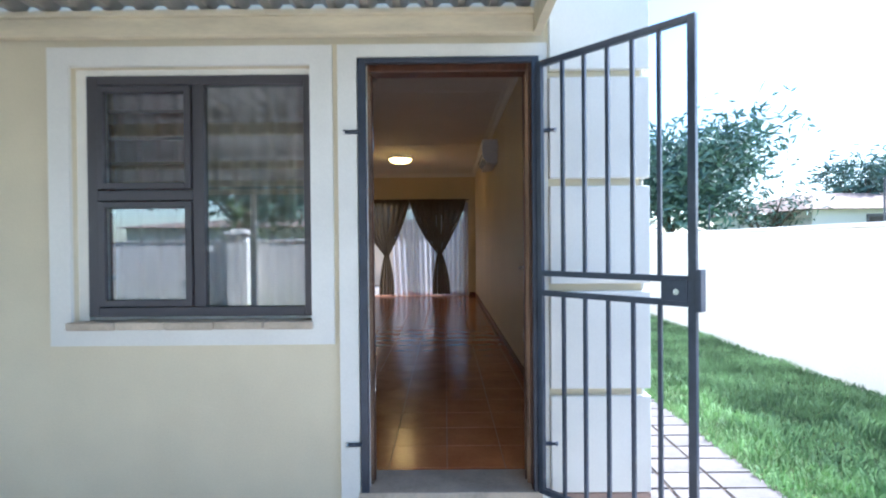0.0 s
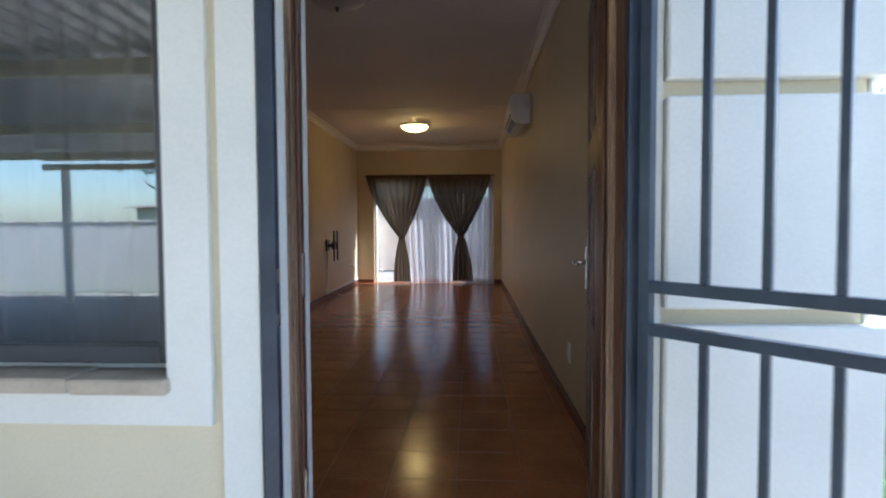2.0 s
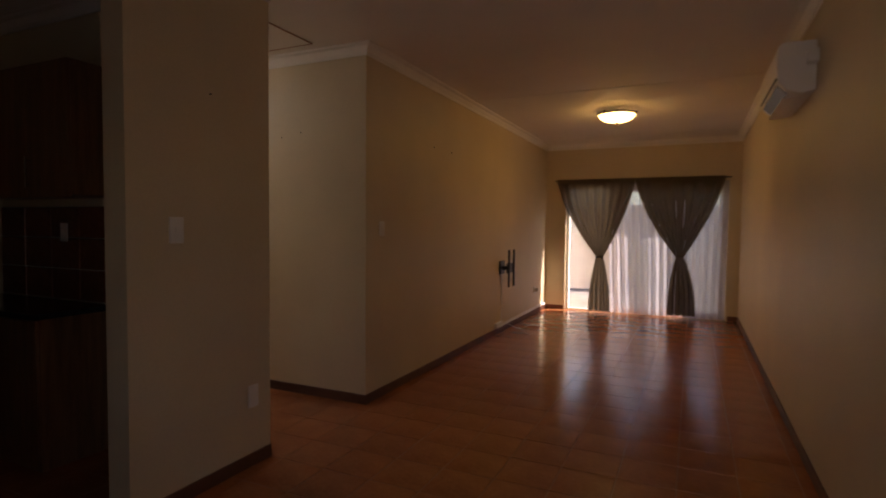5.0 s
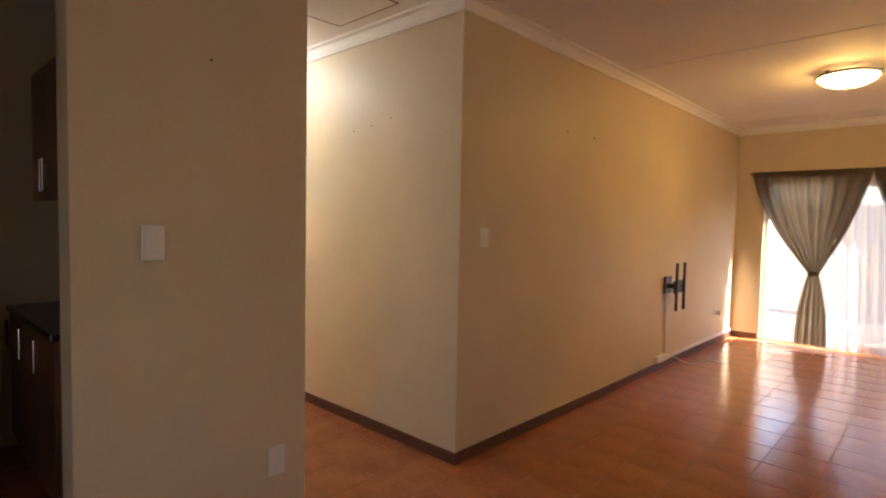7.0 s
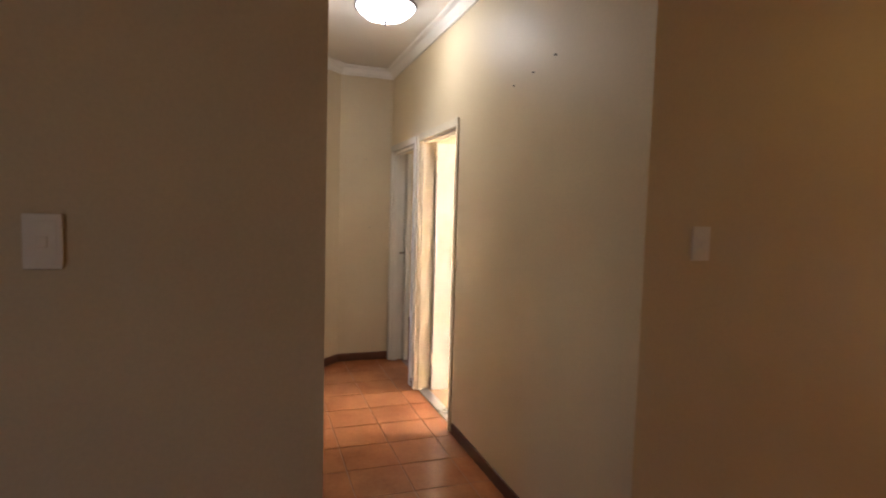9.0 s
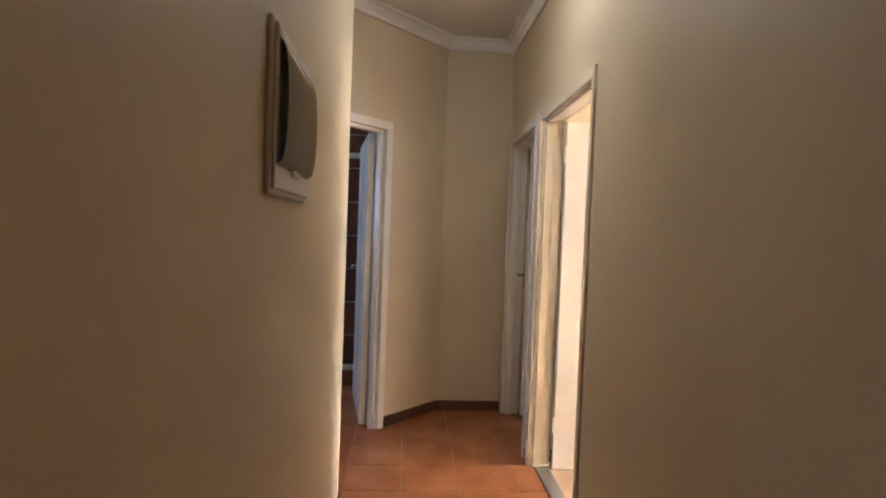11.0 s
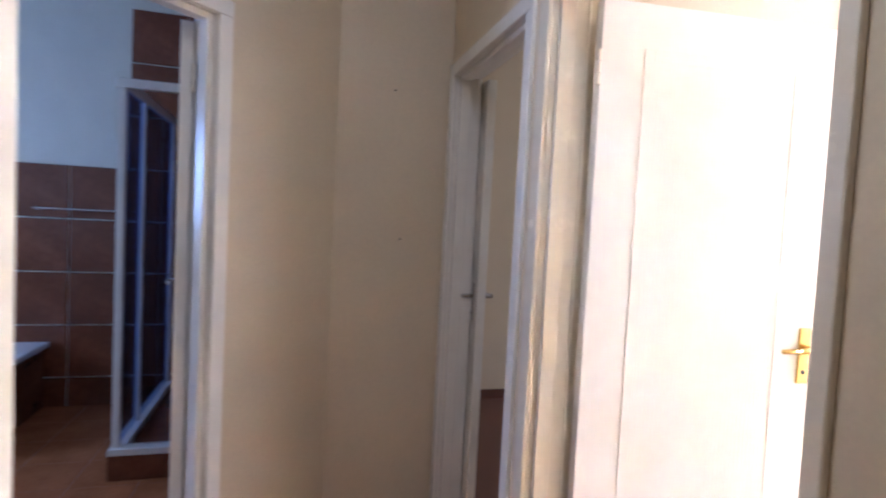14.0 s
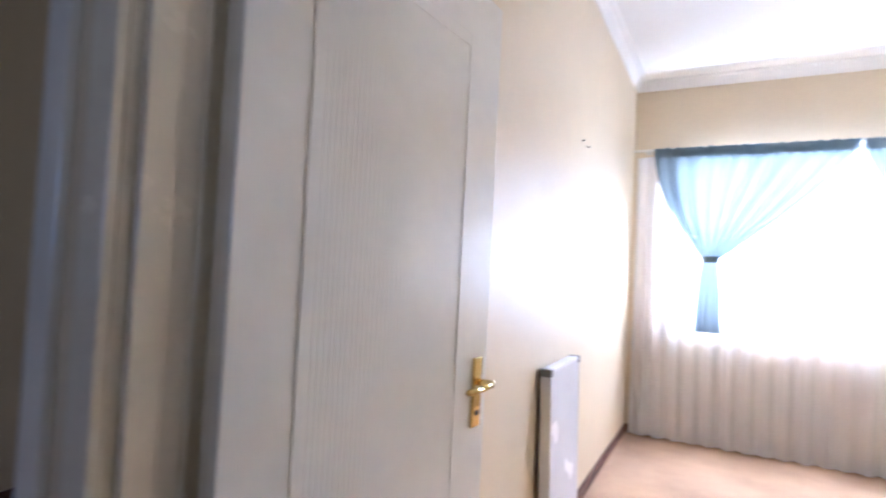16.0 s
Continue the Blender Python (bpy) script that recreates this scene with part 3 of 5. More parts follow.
# rusticated corner blocks
for z0, z1 in ((0.02, 0.47), (0.505, 0.96), (0.995, 1.45), (1.485, 1.955), (1.99, 2.5)):
    structure(box("trim", 0.735, 1.20, -0.035, 0.0, z0, z1, M_EXTWHITE, None, 0.006), "white rusticated plaster corner block")
    structure(box("trim", 1.165, 1.20, 0.0, 0.5, z0, z1, M_EXTWHITE, None, 0.006), "white rusticated plaster corner block")
structure(box("trim", 0.735, 1.20, -0.03, 0.0, G, 0.015, M_ROOFTILE, None, 0.004), "brick red plinth course")
wall("wall_east_outside", [(1.165, 1.18, 0.0, YF + 0.22, G, 2.9)], M_EXTWHITE, "white plastered side of the house")
# sill of five pale stones
for i in range(5):
    x = -1.525 + i * 0.231
    structure(part("window_sill", bevelled(bm_box(bmesh.new(), x, x + 0.228, -0.045, 0.07, 0.795, 0.832, Matrix.Translation((0, 0, 0.002 * (i % 2)))), 0.007), M_SILL), "pale sandstone sill stone")

win = tagged(thing("window_1", "dark bronze aluminium window with small top opener", "window"), kind="structure")
WY0, WY1 = 0.03, 0.085
for nm, x0, x1, z0, z1 in (("frame", -1.46, -1.41, 0.85, 2.0), ("frame", -0.425, -0.38, 0.85, 2.0), ("frame", -1.41, -0.425, 1.955, 2.0), ("frame", -1.41, -0.425, 0.85, 0.895), ("mullion", -0.955, -0.90, 0.895, 1.955), ("transom", -1.41, -0.955, 1.405, 1.455)):
    box(nm, x0, x1, WY0, WY1, z0, z1, M_BRONZE, win, 0.004)
box("packer", -1.51, -1.46, 0.035, 0.2, 0.80, 2.03, M_EXTWHITE, win)
box("packer", -1.46, -0.38, 0.04, 0.2, 2.0, 2.03, M_EXTWHITE, win)
box("packer", -1.46, -0.38, 0.075, 0.2, 0.80, 0.85, M_EXTWHITE, win)
for z0, z1, nm in ((1.46, 1.95, "top_sash"), (0.90, 1.40, "lower_sash")):
    for q in ((-1.405, -1.375, z0, z1), (-0.99, -0.96, z0, z1), (-1.375, -0.99, z0, z0 + 0.03), (-1.375, -0.99, z1 - 0.03, z1)):
        box(nm, q[0], q[1], WY0 - 0.012, WY0 + 0.02, q[2], q[3], M_BRONZE, win, 0.003)
for z in (1.58, 1.70, 1.83):
    box("glazing_bar", -1.375, -0.99, 0.055, 0.075, z, z + 0.014, M_BRONZE, win, 0.002)
for q in ((-1.375, -0.99, 1.49, 1.92), (-1.375, -0.99, 0.93, 1.37), (-0.90, -0.425, 0.895, 1.955)):
    box("pane", q[0], q[1], WY0 + 0.022, WY0 + 0.026, q[2], q[3], M_GLASS, win).visible_shadow = False
box("stay", -1.19, -1.17, 0.02, 0.03, 0.905, 0.93, M_BRONZE, win, 0.002)


def cloth(name, material, parent, outline, y, folds, amp, rows=24, cols=60, thick=0.0, label=""):
    """Hanging cloth: outline(v) gives left and right edge and z at v from 0 (top) to 1."""
    bm = bmesh.new()
    grid = []
    for i in range(rows + 1):
        v = i / rows
        l, r, zl, zr = outline(v)
        row = []
        for j in range(cols + 1):
            u = j / cols
            a = amp * (0.5 + 0.5 * min(1, v * 3)) * min(1, (r - l) * 3 + 0.25)
            w = math.sin(u * folds * 2 * math.pi + 0.6 * math.sin(3 * v + u * 5)) + 0.35 * math.sin(u * folds * 4.7 + 1.3 + v)
            row.append(bm.verts.new((l + (r - l) * u, y + a * w, zl + (zr - zl) * u)))
        grid.append(row)
    for a, b in zip(grid, grid[1:]):
        for j in range(cols):
            bm.faces.new((a[j], a[j + 1], b[j + 1], b[j]))
    ob = part(name, bm, material, parent, label, smooth=True)
    return ob


# curtains behind the front window
rl = thing("lace_curtain", "white lace curtain hanging behind front window", "curtain")
cloth("lace", M_LACE, rl, lambda v: (-1.5, -0.42, 2.16 - 1.5 * v, 2.16 - 1.5 * v), 0.30, 11, 0.018, 10, 140)
for x0, x1 in ((-1.44, -1.12), (-0.55, -0.2)):
    rc = thing("red_curtain", "plain red curtain hanging beside lace curtain", "curtain", "red curtains")
    cloth("drape", M_RED, rc, lambda v: (x0 - 0.0 * v, x1 - 0.05 + 0.06 * v, 2.2 - 1.37 * v, 2.2 - 1.37 * v), 0.36, 5, 0.022, 16, 60)
rod = thing("curtain_rod", "thin dark metal curtain rod above front window", "curtain rod")
part("rod", bm_tube(bmesh.new(), (-1.6, 0.335, 2.2), (-0.1, 0.335, 2.2), 0.011), M_BRONZE, rod)
for x in (-1.55, -0.15):
    part("bracket", bm_tube(bmesh.new(), (x, 0.235, 2.2), (x, 0.335, 2.2), 0.007), M_BRONZE, rod)

# security gate, swung outwards
gate = thing("security_gate", "dark painted steel security gate, swung open", "gate")
GA = math.degrees(math.atan2(-0.57, 0.53))
GM = pose(0.68, -0.045, 0, 0, 0, GA)
GW = 0.715
for nm, x0, x1, z0, z1 in (("upright", 0, 0.025, 0.03, 2.02), ("upright", GW - 0.03, GW, 0.03, 2.02), ("top_rail", 0.025, GW - 0.03, 1.993, 2.02), ("rail", 0.025, GW - 0.03, 1.035, 1.06), ("rail", 0.025, GW - 0.03, 0.945, 0.97), ("bottom_rail", 0.025, GW - 0.03, 0.03, 0.056)):
    box(nm, x0, x1, -0.0125, 0.0125, z0, z1, M_STEEL, gate, 0.002, m=GM)
for i in range(5):
    x = 0.025 + (i + 1) * (GW - 0.055) / 6
    for z0, z1 in ((0.056, 0.945), (1.06, 1.993)):
        box("bar", x - 0.008, x + 0.008, -0.008, 0.008, z0, z1, M_STEEL, gate, 0.002, m=GM)
lk = box("lock_box", GW - 0.13, GW - 0.03, -0.017, 0.017, 0.965, 1.045, M_STEEL, gate, 0.003, m=GM)
box("latch_cover", GW, GW + 0.022, -0.024, 0.024, 0.93, 1.085, M_STEEL, gate, 0.003, m=GM)
part("keyhole", bm_tube(bmesh.new(), GM @ Vector((GW - 0.07, -0.021, 1.0)), GM @ Vector((GW - 0.07, 0.021, 1.0)), 0.012), M_CHROME, lk)
gf = thing("gate_frame", "dark painted steel frame in the front doorway", "gate frame")
box("upright", -0.155, -0.118, -0.028, 0.0, 0.022, 2.055, M_STEEL, gf, 0.003)
box("upright", 0.655, 0.688, -0.028, 0.0, 0.022, 2.055, M_STEEL, gf, 0.003)
box("head", -0.118, 0.655, -0.028, 0.0, 2.03, 2.055, M_STEEL, gf, 0.003)
for z in (0.25, 1.71):
    for x0, x1 in ((-0.22, -0.15), (0.69, 0.76)):
        part("hinge_lug", bm_tube(bmesh.new(), (x0, -0.03, z), (x1, -0.03, z), 0.009), M_STEEL, gf)
        part("lug_end", bm_tube(bmesh.new(), (x0 - 0.002 if x0 < 0 else x1 - 0.005, -0.03, z), (x0 + 0.007 if x0 < 0 else x1 + 0.004, -0.03, z), 0.013), M_CHROME, gf)
for z in (0.95, 1.05):
    box("strike", -0.1185, -0.1165, -0.02, -0.008, z, z + 0.03, M_CHROME, gf, 0.0)

# carport roof over the front
car = thing("carport_roof", "corrugated steel carport roof on cream beams", "carport")
box("beam", -7.0, 0.66, -0.07, -0.022, 2.15, 2.235, M_TIMBERPAINT, car, 0.004)
box("beam_cap", -7.0, 0.68, -0.085, -0.022, 2.235, 2.262, M_TIMBERPAINT, car, 0.004)
box("barge_board", 0.66, 0.70, -7.8, -0.022, 2.15, 2.36, M_TIMBERPAINT, car, 0.004)
box("barge_cap", 0.64, 0.72, -7.8, -0.022, 2.36, 2.375, M_ZINC, car, 0.003)
for y in (-2.1, -4.2, -6.2, -7.6):
    box("purlin", -7.0, 0.66, y - 0.03, y + 0.03, 2.16, 2.265, M_TIMBERPAINT, car, 0.004)
bm = bmesh.new()
pit, n = 0.147, 53
prev = None
for i in range(n * 4 + 1):
    x = -7.0 + i * pit / 4
    if x > 0.655:
        break
    z = 2.27 + (0.032 if (i % 4) in (1, 2) else 0.0)
    a = [bm.verts.new((x, -0.03, z)), bm.verts.new((x, -7.8, z + 0.06))]
    if prev:
        bm.faces.new((prev[0], a[0], a[1], prev[1]))
    prev = a
part("roof_sheet", bm, M_ZINC, car, "galvanised corrugated sheet")
for x in (-6.6, -3.4, 0.5):
    box("post", x - 0.05, x + 0.05, -7.65, -7.55, G, 2.16, M_EXTWHITE, car, 0.006)

# ---- garden ----
structure(box("ground", -300, 300, -300, 300, G - 0.4, G - 0.03, M_SOIL), "open ground round the house")
structure(box("pavement_bed", 1.15, 1.98, -0.3, 12, G - 0.03, G - 0.012, M_BARK), "dark joint bed of the side path")
structure(box("road", -12, 4.0, -9.0, -0.0, G - 0.03, G - 0.004, M_YARD), "paved yard under the carport")
structure(box("lawn", 1.98, 3.85, 0.0, 13, G - 0.03, G - 0.004, M_SOIL), "lawn soil")


def boundary(name, x0, x1, y0, y1, top, label, material=M_BOUND):
    w = structure(box(name, x0, x1, y0, y1, G - 0.05, top, material, None, 0.01), label)
    structure(box("trim", x0 - 0.03, x1 + 0.03, y0 - 0.03, y1 + 0.03, top, top + 0.04, M_BOUND, None, 0.01), "white wall coping")
    return w


boundary("wall_boundary_east", 3.86, 4.02, -9.4, 14, 1.30, "white plastered garden boundary wall")
boundary("wall_boundary_south", -14, 3.86, -9.6, -9.4, 1.28, "white plastered boundary wall")
boundary("wall_boundary_north", -8, 3.86, 13.4, 13.6, 1.9, "brown plastered boundary wall behind patio", M_FARWALL)


def pillar(x, y, top):
    p = thing("wall_pillar", "white plastered wall pillar with stepped cap", "pillar", "wall pillars")
    box("shaft", x - 0.22, x + 0.22, y - 0.22, y + 0.22, G, top, M_BOUND, p, 0.01)
    box("cap", x - 0.28, x + 0.28, y - 0.28, y + 0.28, top, top + 0.07, M_BOUND, p, 0.02)
    box("cap_top", x - 0.18, x + 0.18, y - 0.18, y + 0.18, top + 0.07, top + 0.13, M_BOUND, p, 0.03)


pillar(3.94, 7.6, 1.36)
for x in (-4.3, -1.2, 2.2):
    pillar(x, -9.3, 1.42)

# grass blades, thick tufts over the strip of lawn
rng = random.Random(4)
verts, faces = [], []
for i in range(42000):
    x, y = 1.95 + rng.random() * 1.92, 0.05 + (rng.random() ** 1.4) * 9.5
    edge = min(1.0, (x - 1.93) * 6)
    h = (0.03 + 0.07 * rng.random()) * (0.5 + 0.5 * edge) * (0.7 + 0.6 * noise.noise((x * 2, y * 2, 0)))
    a, b = rng.random() * 6.28, rng.random() * 6.28
    w = 0.004 + 0.003 * rng.random()
    dx, dy = w * math.cos(a), w * math.sin(a)
    lx, ly = math.cos(b) * h * 0.55, math.sin(b) * h * 0.55
    k = len(verts)
    verts += [(x - dx, y - dy, G - 0.01), (x + dx, y + dy, G - 0.01), (x + lx * 0.4 + dx * 0.7, y + ly * 0.4 + dy * 0.7, G + h * 0.6), (x + lx * 0.4 - dx * 0.7, y + ly * 0.4 - dy * 0.7, G + h * 0.6), (x + lx, y + ly, G + h)]
    faces += [(k, k + 1, k + 2, k + 3), (k + 3, k + 2, k + 4)]
me = bpy.data.meshes.new("grass")
me.from_pydata(verts, [], faces)
me.materials.append(M_GRASS)
tagged(new("grass", me), "bright green uneven lawn grass", "grass", kind="stuff")


def tree(x, y, h, spread, seed, label, leaf=0.14, count=5200, material=M_LEAF, low=0.3):
    r = random.Random(seed)
    t = thing("tree", label, "tree", "garden trees")
    bm = bmesh.new()
    bm_tube(bm, (x, y, G - 0.1), (x + 0.1, y, h * 0.35), 0.13, 9, 0.09)
    tips = []
    for i in range(9):
        a = i * 2.4 + r.random()
        s = spread * (0.35 + 0.5 * r.random())
        top = Vector((x + math.cos(a) * s, y + math.sin(a) * s, h * (0.5 + 0.42 * r.random())))
        mid = Vector((x + math.cos(a) * s * 0.4, y + math.sin(a) * s * 0.4, h * 0.5))
        bm_tube(bm, (x + 0.08, y, h * 0.3), mid, 0.07, 7, 0.045)
        bm_tube(bm, mid, top, 0.045, 6, 0.012)
        tips += [top, (top + mid) / 2]
        for k in range(3):
            e = top + Vector((r.uniform(-1, 1), r.uniform(-1, 1), r.uniform(-0.4, 0.8))) * spread * 0.35
            bm_tube(bm, (top + mid) / 2, e, 0.02, 5, 0.006)
            tips.append(e)
    part("trunk", bm, M_BARK, t, "grey brown trunk and limbs")
    vs, fs = [], []
    for i in range(count):
        c = r.choice(tips)
        p = c + Vector((r.gauss(0, 1), r.gauss(0, 1), r.gauss(0, 0.8))) * spread * 0.20
        if p.z < h * low:
            continue
        d = Vector((r.gauss(0, 1), r.gauss(0, 1), r.gauss(0, 0.6))).normalized()
        e = d.cross(Vector((r.gauss(0, 1), r.gauss(0, 1), r.gauss(0, 1)))).normalized()
        l, w = leaf * (0.6 + 0.8 * r.random()), leaf * 0.3
        k = len(vs)
        vs += [p - d * l, p + e * w, p + d * l, p - e * w]
        fs.append((k, k + 1, k + 2, k + 3))
    m2 = bpy.data.meshes.new("crown")
    m2.from_pydata(vs, [], fs)
    m2.materials.append(material)
    o = new("crown", m2)
    o.parent = t


tree(7.9, 16.0, 4.9, 2.9, 1, "large grey green tree behind garden wall", 0.15, 15000, low=0.2)
tree(10.6, 15.0, 3.2, 1.4, 2, "half bare tree beside the large tree", 0.10, 900)
tree(16.5, 18.0, 4.3, 1.8, 3, "distant green tree beyond the wall", 0.16, 2500)
tree(-6.0, -14.0, 5.0, 2.2, 5, "green tree across the yard wall", 0.16, 5000)
tree(3.0, -17.0, 6.0, 2.6, 6, "tall green tree across the yard wall", 0.16, 6000)


def palm(x, y, h, seed, label):
    r = random.Random(seed)
    t = thing("palm_tree", label, "palm", "palms")
    part("trunk", bm_tube(bmesh.new(), (x, y, G - 0.1), (x, y, h), 0.12, 9, 0.1), M_BARK, t)
    vs, fs = [], []
    for i in range(46):
        a, up = r.random() * 6.28, r.uniform(-0.3, 1.3)
        prevp = None
        for k in range(6):
            s = k / 5 * 0.95
            p = Vector((x + math.cos(a) * s * math.cos(up), y + math.sin(a) * s * math.cos(up), h + s * math.sin(up) - 0.35 * s * s))
            sd_ = Vector((-math.sin(a), math.cos(a), 0)) * 0.03 * (1 - k / 5.2)
            vs += [p - sd_, p + sd_]
            n_ = len(vs)
            if k:
                fs.append((n_ - 4, n_ - 3, n_ - 1, n_ - 2))
    m2 = bpy.data.meshes.new("fronds")
    m2.from_pydata(vs, [], fs)
    m2.materials.append(M_PALM)
    new("fronds", m2).parent = t


palm(-2.9, -10.6, 1.9, 1, "spiky palm behind yard wall")
palm(-4.8, -10.5, 1.8, 2, "spiky palm behind yard wall")
palm(0.4, -11.8, 2.2, 3, "spiky palm behind yard wall")


def house(x0, x1, y0, y1, eave, ridge, label):
    h = thing("neighbour_house", label, "house", "neighbour houses")
    box("wall", x0, x1, y0, y1, G, eave, M_BOUND, h)
    bm = bmesh.new()
    ym = (y0 + y1) / 2
    o = 0.4
    v = [bm.verts.new(p) for p in ((x0 - o, y0 - o, eave), (x1 + o, y0 - o, eave), (x1 + o, y1 + o, eave), (x0 - o, y1 + o, eave), (x0 + 1.5, ym, ridge), (x1 - 1.5, ym, ridge))]
    for f in ((0, 1, 5, 4), (1, 2, 5), (2, 3, 4, 5), (3, 0, 4), (3, 2, 1, 0)):
        bm.faces.new([v[i] for i in f])
    part("roof", bm, M_ROOFTILE, h, "low tiled roof")
    for i in range(2):
        xc = x0 + (x1 - x0) * (0.3 + 0.4 * i)
        wn_ = box("window", xc - 0.6, xc + 0.6, y0 - 0.03, y0 + 0.02, 0.9, 2.0, M_BRONZE, h)
        box("pane", xc - 0.52, xc + 0.52, y0 - 0.04, y0 - 0.031, 0.98, 1.92, M_SMOKE, wn_)


house(11.5, 19, 14, 20, 2.15, 2.9, "pale neighbour house with low roof beyond the wall")
house(-12, -4.5, -24, -18, 1.9, 2.3, "neighbour house across the yard")

# patio outside the sliding door
structure(box("pavement", -3.2, 3.86, YF + 0.22, 13.4, G - 0.03, -0.02, M_PAVE), "patio paving")
wall("wall_patio", [(-2.35, -2.13, YF + 0.22, 12.2, G, 2.6)], M_PATIO, "sunlit yellow patio wall")

# ---- sliding door and living room curtains ----
sl = tagged(thing("sliding_door", "white aluminium sliding door, one leaf slid open", "sliding door"), kind="structure")
for nm, x0, x1, y0, y1, z0, z1 in (("frame", -1.68, -1.63, 9.90, 10.0, 0, 2.12), ("frame", 0.73, 0.78, 9.90, 10.0, 0, 2.12), ("head", -1.63, 0.73, 9.90, 10.0, 2.07, 2.12), ("track", -1.63, 0.73, 9.90, 10.0, -0.002, 0.025),
                                    ("stile", -0.86, -0.80, 9.91, 9.94, 0.025, 2.07), ("stile", -0.06, 0.0, 9.91, 9.94, 0.025, 2.07), ("stile", 0.67, 0.73, 9.95, 9.98, 0.025, 2.07), ("stile", -0.06, 0.0, 9.95, 9.98, 0.025, 2.07),
                                    ("rail", -0.80, -0.06, 9.91, 9.94, 0.025, 0.1), ("rail", 0.0, 0.67, 9.95, 9.98, 0.025, 0.1), ("rail", -0.80, -0.06, 9.91, 9.94, 2.0, 2.07), ("rail", 0.0, 0.67, 9.95, 9.98, 2.0, 2.07)):
    box(nm, x0, x1, y0, y1, z0, z1, M_WHITEPAINT, sl, 0.003)
for x0, x1, y in ((-0.80, -0.06, 9.925), (0.0, 0.67, 9.965)):
    box("pane", x0, x1, y - 0.002, y + 0.002, 0.1, 2.0, M_GLASS, sl).visible_shadow = False
bal = thing("patio_balustrade", "white barred balustrade outside sliding door", "balustrade")
for z in (0.06, 1.02, 1.14):
    box("rail", -0.75, 2.6, 11.38, 11.43, z, z + 0.045, M_WHITEPAINT, bal, 0.004)
for i in range(28):
    x = -0.74 + i * 0.122
    box("bar", x, x + 0.025, 11.393, 11.418, 0.105 if i % 7 else -0.02, 1.02 if i % 7 else 1.3, M_WHITEPAINT, bal, 0.003)

CY = 9.74
net = thing("net_curtain", "white net curtain hanging over the sliding door", "curtain")
cloth("net", M_NET, net, lambda v: (-1.0 + 0.08 * v, 0.78 - 0.02 * v, 2.14 - 2.12 * v, 2.14 - 2.12 * v), CY + 0.05, 15, 0.02, 14, 260)


def tied(xa, xb, xt, top, tie, bottom, lo_a, lo_b, y, material, label, group, wt=0.055):
    """Curtain panel gathered at the tie: wide top, pinched waist, flared tail."""
    c = thing("tied_curtain", label, "curtain", group)

    def upper(v):
        k = v ** 1.25
        bow = 0.05 * math.sin(math.pi * v)
        return (xa + (xt - wt - xa) * k - bow * (1 if xt > xa + 0.2 else 0.2), xb + (xt + wt - xb) * k + bow * 0.3, top + (tie - top) * v, top + (tie - top) * v)

    def tail(v):
        k = math.sin(v * math.pi / 2) ** 0.8
        return (xt - wt + (lo_a - xt + wt) * k, xt + wt + (lo_b - xt - wt) * k, tie + (bottom - tie) * v, tie + (bottom - tie) * v)

    cloth("drape", material, c, upper, y, 9, 0.03, 30, 110)
    cloth("tail", material, c, tail, y, 5, 0.03, 20, 60)
    bm = bmesh.new()
    bm_lathe(bm, [(0.9, -0.5), (1.05, -0.2), (1.05, 0.2), (0.9, 0.5)], 0, 0, 16)
    bmesh.ops.transform(bm, matrix=Matrix.Translation((xt, y, tie)) @ Matrix.Diagonal((wt + 0.006, 0.045, 0.05, 1)), verts=bm.verts)
    part("tie_back", bm, material, c, "cloth tie band", smooth=True)
    bm = bmesh.new()
    n = 40
    pr = None
    for i in range(n + 1):
        x = xa + (xb - xa) * i / n
        o = 0.012 * math.sin(i * 1.9)
        q = [bm.verts.new((x, y - 0.03 + o, top - 0.05)), bm.verts.new((x, y - 0.032 + o, top + 0.03 + 0.006 * math.sin(i * 2.7))), bm.verts.new((x, y + 0.03 + o, top + 0.03)), bm.verts.new((x, y + 0.03 + o, top - 0.05))]
        if pr:
            for k in range(3):
                bm.faces.new((pr[k], q[k], q[k + 1], pr[k + 1]))
        pr = q
    part("heading", bm, material, c, "gathered heading", smooth=True)
    return c


tied(-1.80, -0.56, -1.09, 2.18, 0.93, 0.04, -1.27, -0.92, CY, M_TAUPE, "dark taupe curtain tied back at waist height", "living room curtains")
tied(-0.55, 0.72, 0.12, 2.18, 0.96, 0.05, -0.05, 0.36, CY, M_TAUPE, "dark taupe curtain tied back at waist height", "living room curtains")
crod = thing("curtain_rod", "slim curtain rod above the sliding door", "curtain rod")
part("rod", bm_tube(bmesh.new(), (-1.84, CY, 2.19), (0.80, CY, 2.19), 0.012), M_BRONZE, crod)
for x in (-1.76, -0.54, 0.75):
    part("bracket", bm_tube(bmesh.new(), (x, CY, 2.19), (x, YF, 2.19), 0.008), M_BRONZE, crod)

# ---- ceiling lamps ----


